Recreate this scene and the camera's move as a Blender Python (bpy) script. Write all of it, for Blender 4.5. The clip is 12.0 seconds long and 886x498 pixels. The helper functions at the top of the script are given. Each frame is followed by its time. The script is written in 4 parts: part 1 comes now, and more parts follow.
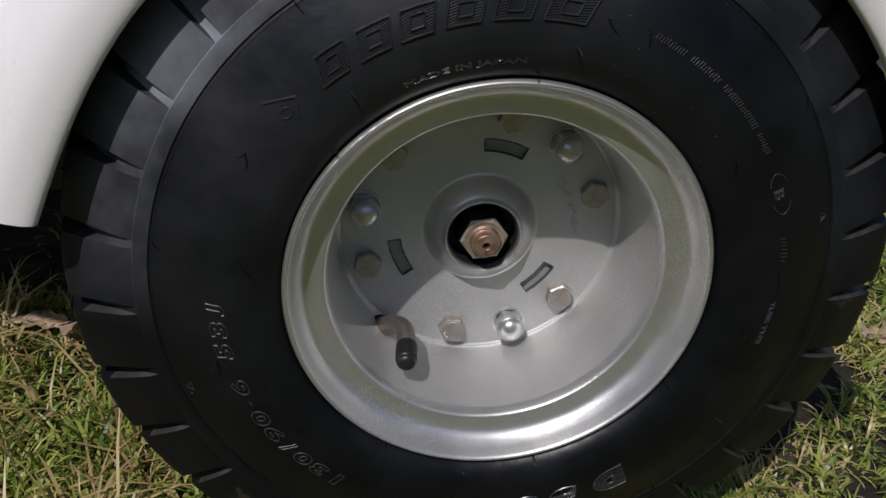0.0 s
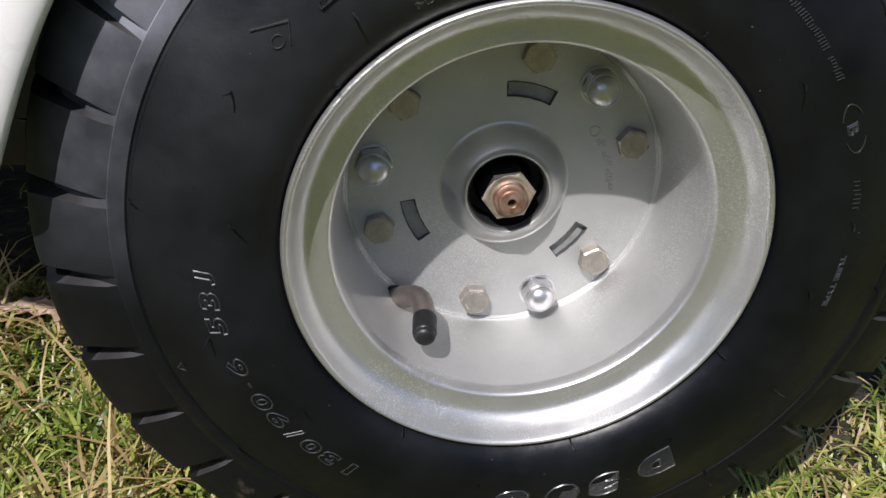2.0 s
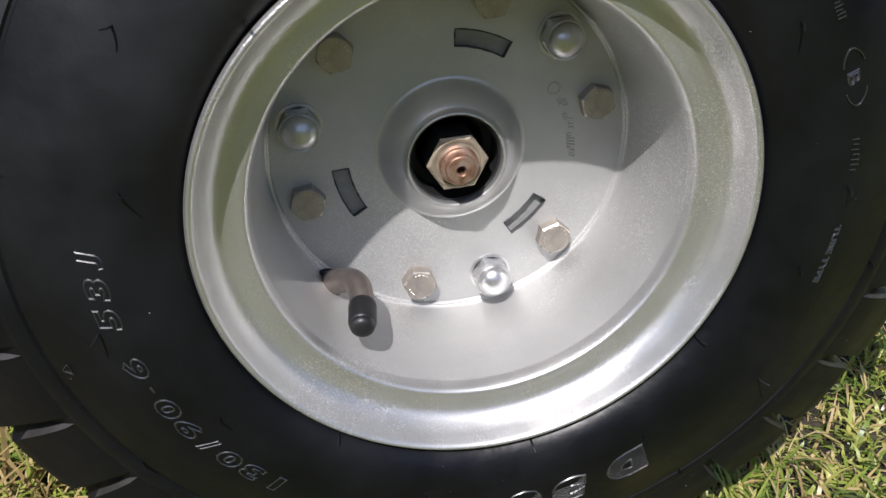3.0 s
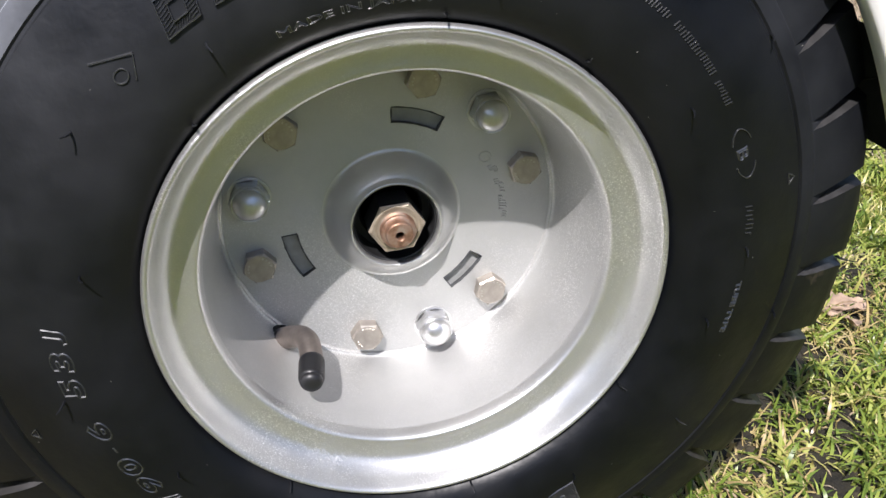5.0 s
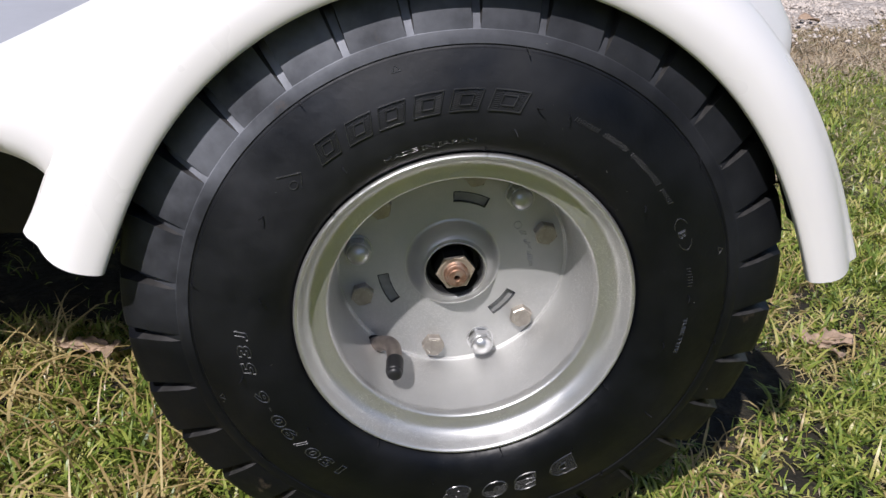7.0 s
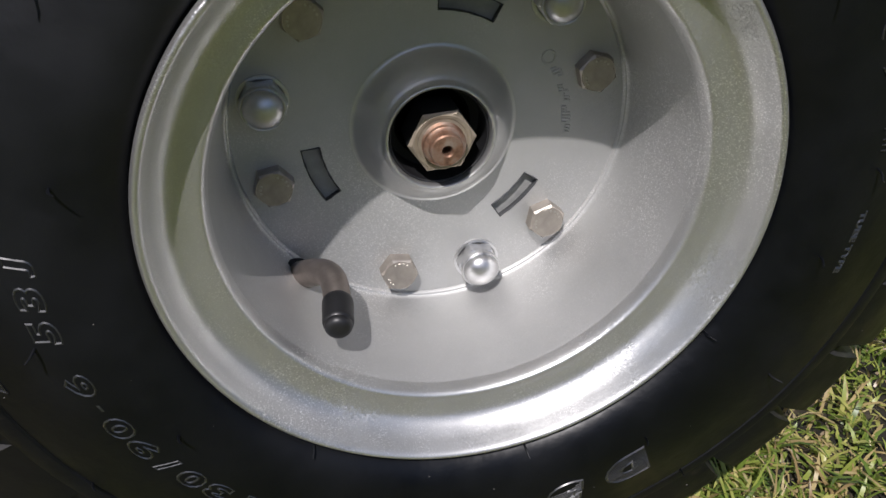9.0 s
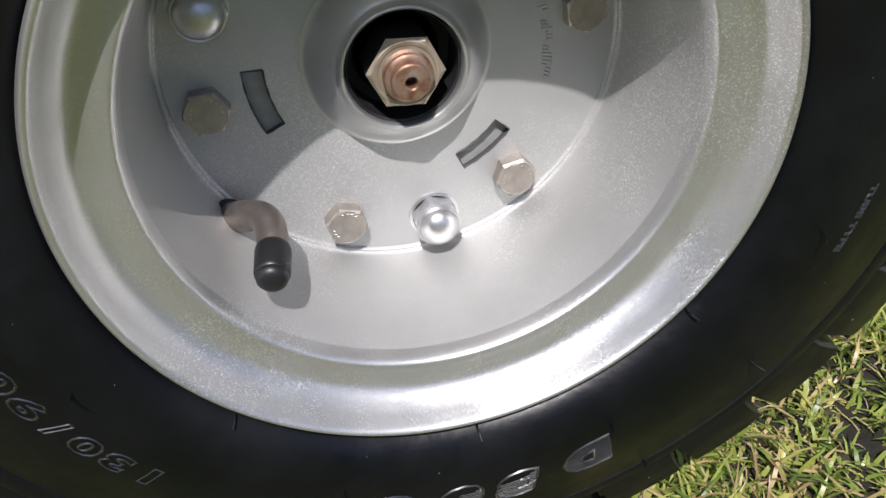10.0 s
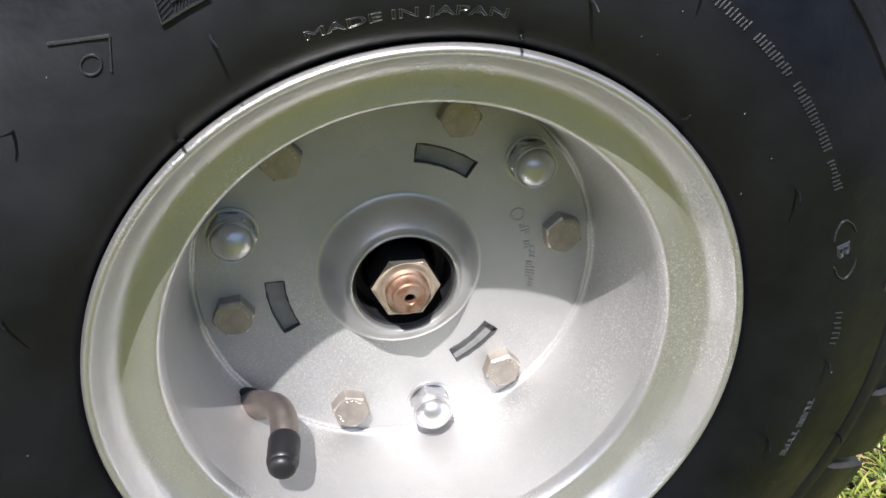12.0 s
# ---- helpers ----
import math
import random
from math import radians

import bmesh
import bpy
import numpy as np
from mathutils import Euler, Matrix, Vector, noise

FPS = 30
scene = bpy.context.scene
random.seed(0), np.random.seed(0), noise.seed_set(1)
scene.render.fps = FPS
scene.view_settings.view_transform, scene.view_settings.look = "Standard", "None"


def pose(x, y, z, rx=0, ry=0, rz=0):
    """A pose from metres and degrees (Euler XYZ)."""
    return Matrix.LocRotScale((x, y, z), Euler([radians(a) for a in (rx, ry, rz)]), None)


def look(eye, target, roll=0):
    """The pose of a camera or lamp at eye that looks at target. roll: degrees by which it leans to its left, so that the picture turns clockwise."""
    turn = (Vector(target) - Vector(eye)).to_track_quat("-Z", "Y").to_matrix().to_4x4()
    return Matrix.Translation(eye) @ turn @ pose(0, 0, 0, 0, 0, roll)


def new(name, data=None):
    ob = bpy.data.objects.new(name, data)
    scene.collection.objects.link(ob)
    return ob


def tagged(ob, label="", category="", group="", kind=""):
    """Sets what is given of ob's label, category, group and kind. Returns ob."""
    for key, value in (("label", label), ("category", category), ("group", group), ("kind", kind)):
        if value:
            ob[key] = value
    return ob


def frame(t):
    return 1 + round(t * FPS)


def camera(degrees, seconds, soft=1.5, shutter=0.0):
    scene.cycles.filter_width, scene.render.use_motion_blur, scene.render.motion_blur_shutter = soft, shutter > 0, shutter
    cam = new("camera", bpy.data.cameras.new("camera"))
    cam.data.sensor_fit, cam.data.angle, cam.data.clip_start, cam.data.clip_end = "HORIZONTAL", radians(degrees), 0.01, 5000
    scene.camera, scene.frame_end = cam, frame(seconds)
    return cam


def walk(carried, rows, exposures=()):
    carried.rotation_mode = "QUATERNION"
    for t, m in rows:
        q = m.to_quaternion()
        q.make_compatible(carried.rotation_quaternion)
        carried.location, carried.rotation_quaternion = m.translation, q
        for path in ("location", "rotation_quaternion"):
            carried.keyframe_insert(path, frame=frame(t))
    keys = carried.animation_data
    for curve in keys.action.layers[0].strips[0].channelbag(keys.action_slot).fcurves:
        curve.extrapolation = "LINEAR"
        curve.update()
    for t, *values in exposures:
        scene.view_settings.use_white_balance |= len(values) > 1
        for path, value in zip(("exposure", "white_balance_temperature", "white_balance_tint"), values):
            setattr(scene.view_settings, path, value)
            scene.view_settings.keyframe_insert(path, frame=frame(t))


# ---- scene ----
cam = camera(56.04, 12.0)
PATH = [
    (0, (-0.0716, -0.3602, 0.3600), (-0.0067, 0.0801, 0.1322), 4.42),
    (0.5, (-0.0569, -0.3624, 0.3651), (0.0171, 0.0807, 0.1456), 5.18),
    (1, (-0.0597, -0.3473, 0.3505), (0.0134, 0.0963, 0.1317), 4.83),
    (1.5, (-0.0588, -0.3457, 0.3430), (0.0001, 0.0954, 0.1149), 2.94),
    (2, (-0.0688, -0.3268, 0.3274), (-0.0119, 0.1120, 0.0946), 2.58),
    (2.5, (-0.0741, -0.3064, 0.3127), (-0.0040, 0.1310, 0.0808), 3.10),
    (3, (-0.0624, -0.2871, 0.3010), (0.0284, 0.1436, 0.0637), 3.86),
    (3.2, (-0.0623, -0.2857, 0.3052), (0.0353, 0.1431, 0.0672), 4.33),
    (4.8, (-0.0569, -0.2938, 0.3150), (0.0537, 0.1364, 0.0853), 3.80),
    (5, (-0.0537, -0.3046, 0.3303), (0.0525, 0.1269, 0.1010), 3.52),
    (5.5, (-0.0497, -0.3533, 0.3531), (0.0409, 0.0862, 0.1325), 3.69),
    (6, (-0.0558, -0.4029, 0.3908), (0.0236, 0.0405, 0.1738), 4.28),
    (6.5, (-0.0643, -0.4333, 0.4232), (0.0052, 0.0135, 0.2099), 4.11),
    (7, (-0.0672, -0.4392, 0.4142), (-0.0066, 0.0048, 0.1925), 2.76),
    (7.2, (-0.0659, -0.4331, 0.4057), (-0.0083, 0.0085, 0.1783), 1.97),
    (8.8, (-0.0699, -0.2626, 0.3033), (0.0288, 0.1542, 0.0453), 4.16),
    (9, (-0.0626, -0.2532, 0.2955), (0.0480, 0.1598, 0.0362), 4.85),
    (9.5, (-0.0575, -0.2355, 0.2837), (0.0702, 0.1640, 0.0115), 6.78),
    (10, (-0.0572, -0.2276, 0.2699), (0.0842, 0.1709, 0.0031), 10.90),
    (10.5, (-0.0533, -0.2344, 0.2934), (0.0999, 0.1806, 0.0603), 12.10),
    (11, (-0.0335, -0.2396, 0.3011), (0.1270, 0.1836, 0.0886), 11.46),
    (11.5, (-0.0512, -0.2409, 0.3141), (0.0995, 0.1882, 0.1063), 10.69),
    (12, (-0.0615, -0.2466, 0.3119), (0.0687, 0.1895, 0.1049), 10.99),
]
EXPOSURES = [(0, -0.54, 6300, 15.8), (0.5, 0.15, 6300, 15.8), (1, 0.20, 6300, 15.8), (1.5, 0.00, 6300, 15.8), (2, 0.32, 6300, 15.8), (3, 0.45, 6300, 15.8), (5, 0.82, 6300, 15.8), (5.5, 0.92, 6300, 15.8), (6, 0.78, 6300, 15.8), (6.5, 0.25, 6300, 15.8), (7, 0.16, 6300, 15.8), (9, 0.00, 6300, 15.8), (9.5, 0.42, 6300, 15.8), (10, 0.4, 6300, 15.8), (10.5, 0.66, 6300, 15.8), (11, 1.16, 6300, 15.8), (11.5, 1.18, 6300, 15.8), (12, 0.94, 6300, 15.8)]
walk(cam, [(t, look(eye, target, roll)) for t, eye, target, roll in PATH], EXPOSURES)
MM = 0.001
HUB = Vector((0.0, 0.0, 0.183))

# ---- light ----
SUN_WAY = Vector((32.3, 53, -78.5)).normalized()
world = bpy.data.worlds.new("sky")
scene.world = world
world.use_nodes = True
wn = world.node_tree.nodes
sky = wn.new("ShaderNodeTexSky")
sky.sky_type = "NISHITA"
sky.sun_disc = False
sky.sun_elevation = math.asin(-SUN_WAY.z)
sky.sun_rotation = math.atan2(-SUN_WAY.x, -SUN_WAY.y)
world.node_tree.links.new(sky.outputs["Color"], wn["Background"].inputs["Color"])
wn["Background"].inputs["Strength"].default_value = 0.09
sun = new("sun", bpy.data.lights.new("sun", "SUN"))
sun.data.energy, sun.data.angle, sun.data.color = 4.45, radians(0.55), (1.0, 0.965, 0.915)
sun.matrix_world = look(Vector((0, 0, 3)), Vector((0, 0, 3)) + SUN_WAY)


# ---- materials ----
def shader(name, base, rough=0.5, metal=0.0, spec=0.5):
    m = bpy.data.materials.new(name)
    m.use_nodes = True
    b = m.node_tree.nodes["Principled BSDF"]
    b.inputs["Base Color"].default_value = (*base, 1)
    b.inputs["Roughness"].default_value = rough
    b.inputs["Metallic"].default_value = metal
    b.inputs["Specular IOR Level"].default_value = spec
    return m, m.node_tree, b


def node(tree, kind, **inputs):
    n = tree.nodes.new(kind)
    for key, value in inputs.items():
        n.inputs[key.replace("_", " ")].default_value = value
    return n


def where(tree):
    return tree.nodes.new("ShaderNodeTexCoord").outputs["Object"]


def noise_tex(tree, scale, detail=4.0, rough=0.55):
    n = node(tree, "ShaderNodeTexNoise", Scale=scale, Detail=detail, Roughness=rough)
    tree.links.new(where(tree), n.inputs["Vector"])
    return n.outputs["Fac"]


def ramp(tree, fac, stops):
    r = tree.nodes.new("ShaderNodeValToRGB")
    while len(r.color_ramp.elements) < len(stops):
        r.color_ramp.elements.new(0.5)
    for e, (at, colour) in zip(r.color_ramp.elements, stops):
        e.position = at
        e.color = (*colour, 1) if len(colour) == 3 else colour
    tree.links.new(fac, r.inputs["Fac"])
    return r.outputs["Color"]


def grey(tree, fac, lo, hi, a=0.3, b=0.7):
    n = node(tree, "ShaderNodeMapRange")
    tree.links.new(fac, n.inputs["Value"])
    for key, value in (("From Min", a), ("From Max", b), ("To Min", lo), ("To Max", hi)):
        n.inputs[key].default_value = value
    return n.outputs["Result"]


def relief(tree, b, fac, strength, distance, before=None):
    n = node(tree, "ShaderNodeBump", Strength=strength, Distance=distance)
    tree.links.new(fac, n.inputs["Height"])
    if before is not None:
        tree.links.new(before.outputs["Normal"], n.inputs["Normal"])
    tree.links.new(n.outputs["Normal"], b.inputs["Normal"])
    return n


def blended(tree, fac, c1, c2, mode="MIX"):
    n = tree.nodes.new("ShaderNodeMix")
    n.data_type, n.blend_type = "RGBA", mode
    for socket, value in ((0, fac), (6, c1), (7, c2)):
        if isinstance(value, bpy.types.NodeSocket):
            tree.links.new(value, n.inputs[socket])
        else:
            n.inputs[socket].default_value = value if socket == 0 else (*value, 1)
    return n.outputs[2]


def make_rubber(name, base, rough, spec=0.3, dust_sheen=0.0, scuffed=False, crown_share=0.2):
    m, t, b = shader(name, base, rough, 0.0, spec)
    dust = noise_tex(t, 45, 5)
    colour = blended(t, grey(t, dust, 0, 1, 0.45, 0.75), base, tuple(1.35 * v + 0.002 for v in base))
    place = t.nodes.new("ShaderNodeNewGeometry").outputs["Position"]
    if dust_sheen:
        # road dust with painted sheen, lighter towards the upper left of the tyre
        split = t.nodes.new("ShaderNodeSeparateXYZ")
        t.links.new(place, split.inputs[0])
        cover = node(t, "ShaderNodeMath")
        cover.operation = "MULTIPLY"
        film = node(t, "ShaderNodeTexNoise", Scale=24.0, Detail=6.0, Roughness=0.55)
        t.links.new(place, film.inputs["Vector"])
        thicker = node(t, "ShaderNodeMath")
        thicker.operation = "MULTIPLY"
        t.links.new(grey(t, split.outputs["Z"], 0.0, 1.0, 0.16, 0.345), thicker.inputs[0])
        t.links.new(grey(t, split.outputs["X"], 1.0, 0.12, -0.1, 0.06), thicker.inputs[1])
        # the cover thins towards the crown, painting in the fender's shade
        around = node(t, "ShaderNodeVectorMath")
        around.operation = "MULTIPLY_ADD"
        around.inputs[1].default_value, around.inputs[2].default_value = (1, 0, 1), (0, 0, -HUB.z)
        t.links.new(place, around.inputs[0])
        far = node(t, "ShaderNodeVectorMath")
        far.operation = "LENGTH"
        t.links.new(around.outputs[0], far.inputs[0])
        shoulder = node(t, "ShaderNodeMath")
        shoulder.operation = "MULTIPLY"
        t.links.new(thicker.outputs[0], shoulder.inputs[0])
        t.links.new(grey(t, far.outputs["Value"], 1.0, crown_share, 0.164, 0.183), shoulder.inputs[1])
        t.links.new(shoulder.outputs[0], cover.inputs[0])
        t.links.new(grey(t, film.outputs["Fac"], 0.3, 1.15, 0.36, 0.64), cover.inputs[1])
        colour = blended(t, cover.outputs[0], colour, (0.93 * dust_sheen, 0.97 * dust_sheen, 1.1 * dust_sheen))
    if scuffed:
        # tan earth rubbed into the tread
        earth = node(t, "ShaderNodeTexNoise", Scale=38.0, Detail=7.0, Roughness=0.62)
        t.links.new(place, earth.inputs["Vector"])
        colour = blended(t, grey(t, earth.outputs["Fac"], 0.0, 0.65, 0.65, 0.76), colour, (0.14, 0.105, 0.078))
    t.links.new(colour, b.inputs["Base Color"])
    smear = node(t, "ShaderNodeTexNoise", Scale=16.0, Detail=5.0, Roughness=0.6)
    t.links.new(place, smear.inputs["Vector"])
    t.links.new(grey(t, smear.outputs["Fac"], rough - 0.13, rough + 0.2, 0.36, 0.64), b.inputs["Roughness"])
    first = relief(t, b, noise_tex(t, 700, 3), 0.10, 0.0004)
    relief(t, b, noise_tex(t, 24, 5), 0.34, 0.003, first)
    return m


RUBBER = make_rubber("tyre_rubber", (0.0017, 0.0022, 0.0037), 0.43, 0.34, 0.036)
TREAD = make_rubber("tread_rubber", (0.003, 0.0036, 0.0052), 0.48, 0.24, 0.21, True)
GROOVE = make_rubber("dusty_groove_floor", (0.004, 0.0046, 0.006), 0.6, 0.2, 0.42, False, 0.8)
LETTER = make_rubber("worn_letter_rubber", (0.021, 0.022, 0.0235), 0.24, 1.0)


def make_silver(name, sparkle, rough=0.45, metal=0.84, tone=1.0):
    m, t, b = shader(name, (0.6, 0.6, 0.58), rough, metal)
    paint = ramp(t, noise_tex(t, 35, 4), [(0.3, (0.54 * tone, 0.542 * tone, 0.53 * tone)), (0.7, (0.615 * tone, 0.612 * tone, 0.6 * tone))])
    t.links.new(grey(t, noise_tex(t, 60, 3), rough - 0.03, rough + 0.05), b.inputs["Roughness"])
    b.inputs["Coat Weight"].default_value = 0.12
    b.inputs["Coat Roughness"].default_value = 0.22
    soft = relief(t, b, noise_tex(t, 70, 3), 0.02, 0.001)
    flake = node(t, "ShaderNodeTexVoronoi", Scale=3000.0)
    t.links.new(where(t), flake.inputs["Vector"])
    patch = grey(t, noise_tex(t, 26, 3), 0.03 + 0.03 * sparkle, 0.05 + 0.27 * sparkle, 0.48, 0.67)
    glint = node(t, "ShaderNodeSeparateColor")
    t.links.new(flake.outputs["Color"], glint.inputs[0])
    spark = ramp(t, glint.outputs["Red"], [(0.0, (0.86, 0.86, 0.86)), (0.8, (1.0, 1.0, 1.0)), (1.0, (1.5, 1.5, 1.5))])
    cover = grey(t, noise_tex(t, 18, 3), 0.1 * sparkle, sparkle, 0.5, 0.66)
    t.links.new(blended(t, cover, paint, blended(t, 1.0, paint, spark, "MULTIPLY")), b.inputs["Base Color"])
    off = node(t, "ShaderNodeVectorMath")
    off.operation = "SUBTRACT"
    off.inputs[1].default_value = (0.5, 0.5, 0.5)
    t.links.new(flake.outputs["Color"], off.inputs[0])
    amount = node(t, "ShaderNodeVectorMath")
    amount.operation = "SCALE"
    t.links.new(off.outputs[0], amount.inputs[0])
    t.links.new(patch, amount.inputs["Scale"])
    total = node(t, "ShaderNodeVectorMath")
    t.links.new(soft.outputs["Normal"], total.inputs[0])
    t.links.new(amount.outputs[0], total.inputs[1])
    unit = node(t, "ShaderNodeVectorMath")
    unit.operation = "NORMALIZE"
    t.links.new(total.outputs[0], unit.inputs[0])
    t.links.new(unit.outputs[0], b.inputs["Normal"])
    return m


SILVER = make_silver("silver_rim_paint", 1.4, 0.4)
DISC_SILVER = make_silver("silver_disc_paint", 0.6, 0.62, 0.68, 0.87)
WALL_SILVER = make_silver("silver_wall_paint", 1.2, 0.56, 0.76, 0.92)
COLLAR_SILVER = make_silver("silver_collar_paint", 0.15, 0.38)


def make_steel(name, base, rough, scale=180, bump=0.08, metal=0.9):
    m, t, b = shader(name, base, rough, metal)
    t.links.new(ramp(t, noise_tex(t, scale, 4), [(0.3, tuple(0.8 * v for v in base)), (0.7, tuple(1.1 * v for v in base))]), b.inputs["Base Color"])
    t.links.new(grey(t, noise_tex(t, scale * 0.6, 3), rough - 0.06, rough + 0.1), b.inputs["Roughness"])
    relief(t, b, noise_tex(t, scale * 2, 3), bump, 0.0005)
    return m


ZINC = make_steel("zinc_bolt_steel", (0.42, 0.38, 0.335), 0.45, 180, 0.08, 0.8)
MARKED = make_steel("bright_worn_edges", (0.5, 0.47, 0.42), 0.4, 200, 0.04)
CHROME = make_steel("bright_dome_steel", (0.62, 0.62, 0.62), 0.36, 120, 0.03)
BRASSY = make_steel("valve_metal", (0.3, 0.26, 0.235), 0.4, 160, 0.1, 0.85)
NUT = make_steel("greased_nut_steel", (0.43, 0.36, 0.275), 0.52, 180, 0.08, 0.6)


def make_rust():
    m, t, b = shader("rusty_axle_steel", (0.4, 0.25, 0.17), 0.5, 0.6)
    t.links.new(ramp(t, noise_tex(t, 220, 5), [(0.3, (0.1, 0.055, 0.037)), (0.48, (0.28, 0.16, 0.105)), (0.7, (0.35, 0.28, 0.23))]), b.inputs["Base Color"])
    relief(t, b, noise_tex(t, 500, 3), 0.25, 0.0005)
    return m


RUST = make_rust()


def make_plain(name, base, rough, scale=40, vary=0.12, spec=0.5, bump=0.06):
    m, t, b = shader(name, base, rough, 0.0, spec)
    t.links.new(ramp(t, noise_tex(t, scale, 4), [(0.3, tuple((1 - vary) * v for v in base)), (0.7, tuple((1 + vary) * v for v in base))]), b.inputs["Base Color"])
    t.links.new(grey(t, noise_tex(t, scale * 1.7, 3), rough - 0.05, rough + 0.08), b.inputs["Roughness"])
    relief(t, b, noise_tex(t, scale * 5, 3), bump, 0.0005)
    return m


DUSTY = make_plain("dusty_groove_rubber", (0.03, 0.029, 0.029), 0.5, 60, 0.6, 0.35)
SLOT_DARK = make_plain("dark_slot_steel", (0.05, 0.052, 0.055), 0.5, 150, 0.3)
PLATE = make_plain("dull_grey_steel", (0.27, 0.27, 0.26), 0.5, 150, 0.2)
WHITE = make_plain("white_body_paint", (0.79, 0.77, 0.755), 0.3, 12, 0.015, 0.5, 0.01)
BLACK_PLASTIC = make_plain("black_plastic", (0.012, 0.012, 0.013), 0.42, 90)
SEAL = make_plain("black_grease_seal", (0.008, 0.008, 0.009), 0.6, 90)
LINER = make_plain("black_fender_liner", (0.012, 0.013, 0.015), 0.6, 60)
GREY_DECK = make_plain("grey_floor_plastic", (0.36, 0.37, 0.4), 0.55, 30, 0.04)
LEAF_DRY = make_plain("dry_brown_leaf", (0.33, 0.235, 0.165), 0.7, 90, 0.45)
STONE = make_plain("pale_gravel_stone", (0.5, 0.44, 0.39), 0.85, 40, 0.35)


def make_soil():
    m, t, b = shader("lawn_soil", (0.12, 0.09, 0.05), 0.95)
    # earth kept near black, so bared ground reads as shade
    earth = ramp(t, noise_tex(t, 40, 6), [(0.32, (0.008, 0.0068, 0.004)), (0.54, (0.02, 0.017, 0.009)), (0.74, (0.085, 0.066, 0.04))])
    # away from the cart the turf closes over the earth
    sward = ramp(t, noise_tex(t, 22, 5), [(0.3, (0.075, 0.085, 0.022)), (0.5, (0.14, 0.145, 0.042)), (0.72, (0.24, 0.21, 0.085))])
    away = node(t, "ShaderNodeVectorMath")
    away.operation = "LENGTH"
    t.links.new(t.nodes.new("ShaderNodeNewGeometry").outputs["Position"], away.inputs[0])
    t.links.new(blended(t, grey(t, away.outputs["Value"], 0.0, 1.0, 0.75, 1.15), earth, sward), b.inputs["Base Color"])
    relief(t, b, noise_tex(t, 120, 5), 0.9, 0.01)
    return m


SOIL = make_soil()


def make_gravel():
    m, t, b = shader("gravel_bed", (0.3, 0.28, 0.26), 0.95)
    t.links.new(ramp(t, noise_tex(t, 60, 6), [(0.3, (0.17, 0.145, 0.12)), (0.5, (0.38, 0.33, 0.29)), (0.7, (0.55, 0.5, 0.45))]), b.inputs["Base Color"])
    relief(t, b, noise_tex(t, 90, 5), 0.9, 0.01)
    return m


GRAVEL = make_gravel()


def make_blade(name, stops):
    m, t, b = shader(name, (0.1, 0.15, 0.03), 0.38, 0.0, 0.5)
    g = t.nodes.new("ShaderNodeNewGeometry")
    # clumps of one hue, with odd blades among them
    mixed = node(t, "ShaderNodeMath")
    mixed.operation = "MULTIPLY_ADD"
    mixed.inputs[1].default_value = 0.62
    clump = node(t, "ShaderNodeTexNoise", Scale=26.0, Detail=3.0)
    t.links.new(g.outputs["Position"], clump.inputs["Vector"])
    t.links.new(g.outputs["Random Per Island"], mixed.inputs[0])
    t.links.new(grey(t, clump.outputs["Fac"], 0.0, 0.38, 0.36, 0.64), mixed.inputs[2])
    colour = ramp(t, mixed.outputs[0], stops)
    t.links.new(colour, b.inputs["Base Color"])
    thin = t.nodes.new("ShaderNodeBsdfTranslucent")
    t.links.new(colour, thin.inputs["Color"])
    mix = node(t, "ShaderNodeMixShader", Fac=0.3)
    t.links.new(b.outputs["BSDF"], mix.inputs[1])
    t.links.new(thin.outputs["BSDF"], mix.inputs[2])
    t.links.new(mix.outputs["Shader"], t.nodes["Material Output"].inputs["Surface"])
    return m


GRASS = make_blade("lawn_grass", [(0.0, (0.06, 0.1, 0.018)), (0.26, (0.14, 0.21, 0.034)), (0.55, (0.29, 0.35, 0.066)), (0.76, (0.46, 0.45, 0.13)), (1.0, (0.64, 0.53, 0.26))])
DEAD = make_blade("dead_tan_grass", [(0.0, (0.3, 0.22, 0.14)), (0.5, (0.48, 0.385, 0.265)), (1.0, (0.6, 0.51, 0.39))])
STRAW = make_blade("dry_straw", [(0.0, (0.26, 0.17, 0.075)), (0.5, (0.48, 0.37, 0.165)), (1.0, (0.62, 0.52, 0.27))])


# ---- mesh helpers ----
def mesh_of(name, verts, faces, material, angle=35):
    me = bpy.data.meshes.new(name)
    me.from_pydata([tuple(v) for v in verts], [], [tuple(f) for f in faces])
    me.materials.append(material)
    me.polygons.foreach_set("use_smooth", np.ones(len(me.polygons), dtype=bool))
    me.update()
    if angle:
        me.set_sharp_from_angle(angle=radians(angle))
    return me


def part_mesh(name, me, parent, label=""):
    ob = new(name, me)
    ob.parent = parent
    return tagged(ob, label)


def part(name, bm, material, parent, label="", angle=35):
    me = bpy.data.meshes.new(name)
    bm.to_mesh(me)
    bm.free()
    me.materials.append(material)
    me.polygons.foreach_set("use_smooth", np.ones(len(me.polygons), dtype=bool))
    me.set_sharp_from_angle(angle=radians(angle))
    return part_mesh(name, me, parent, label)


def settle(ob, angle=40):
    """Bakes the modifiers of a part into its mesh and marks its sharp edges."""
    me = bpy.data.meshes.new_from_object(ob.evaluated_get(bpy.context.evaluated_depsgraph_get()))
    ob.modifiers.clear()
    ob.data = me
    me.set_sharp_from_angle(angle=radians(angle))


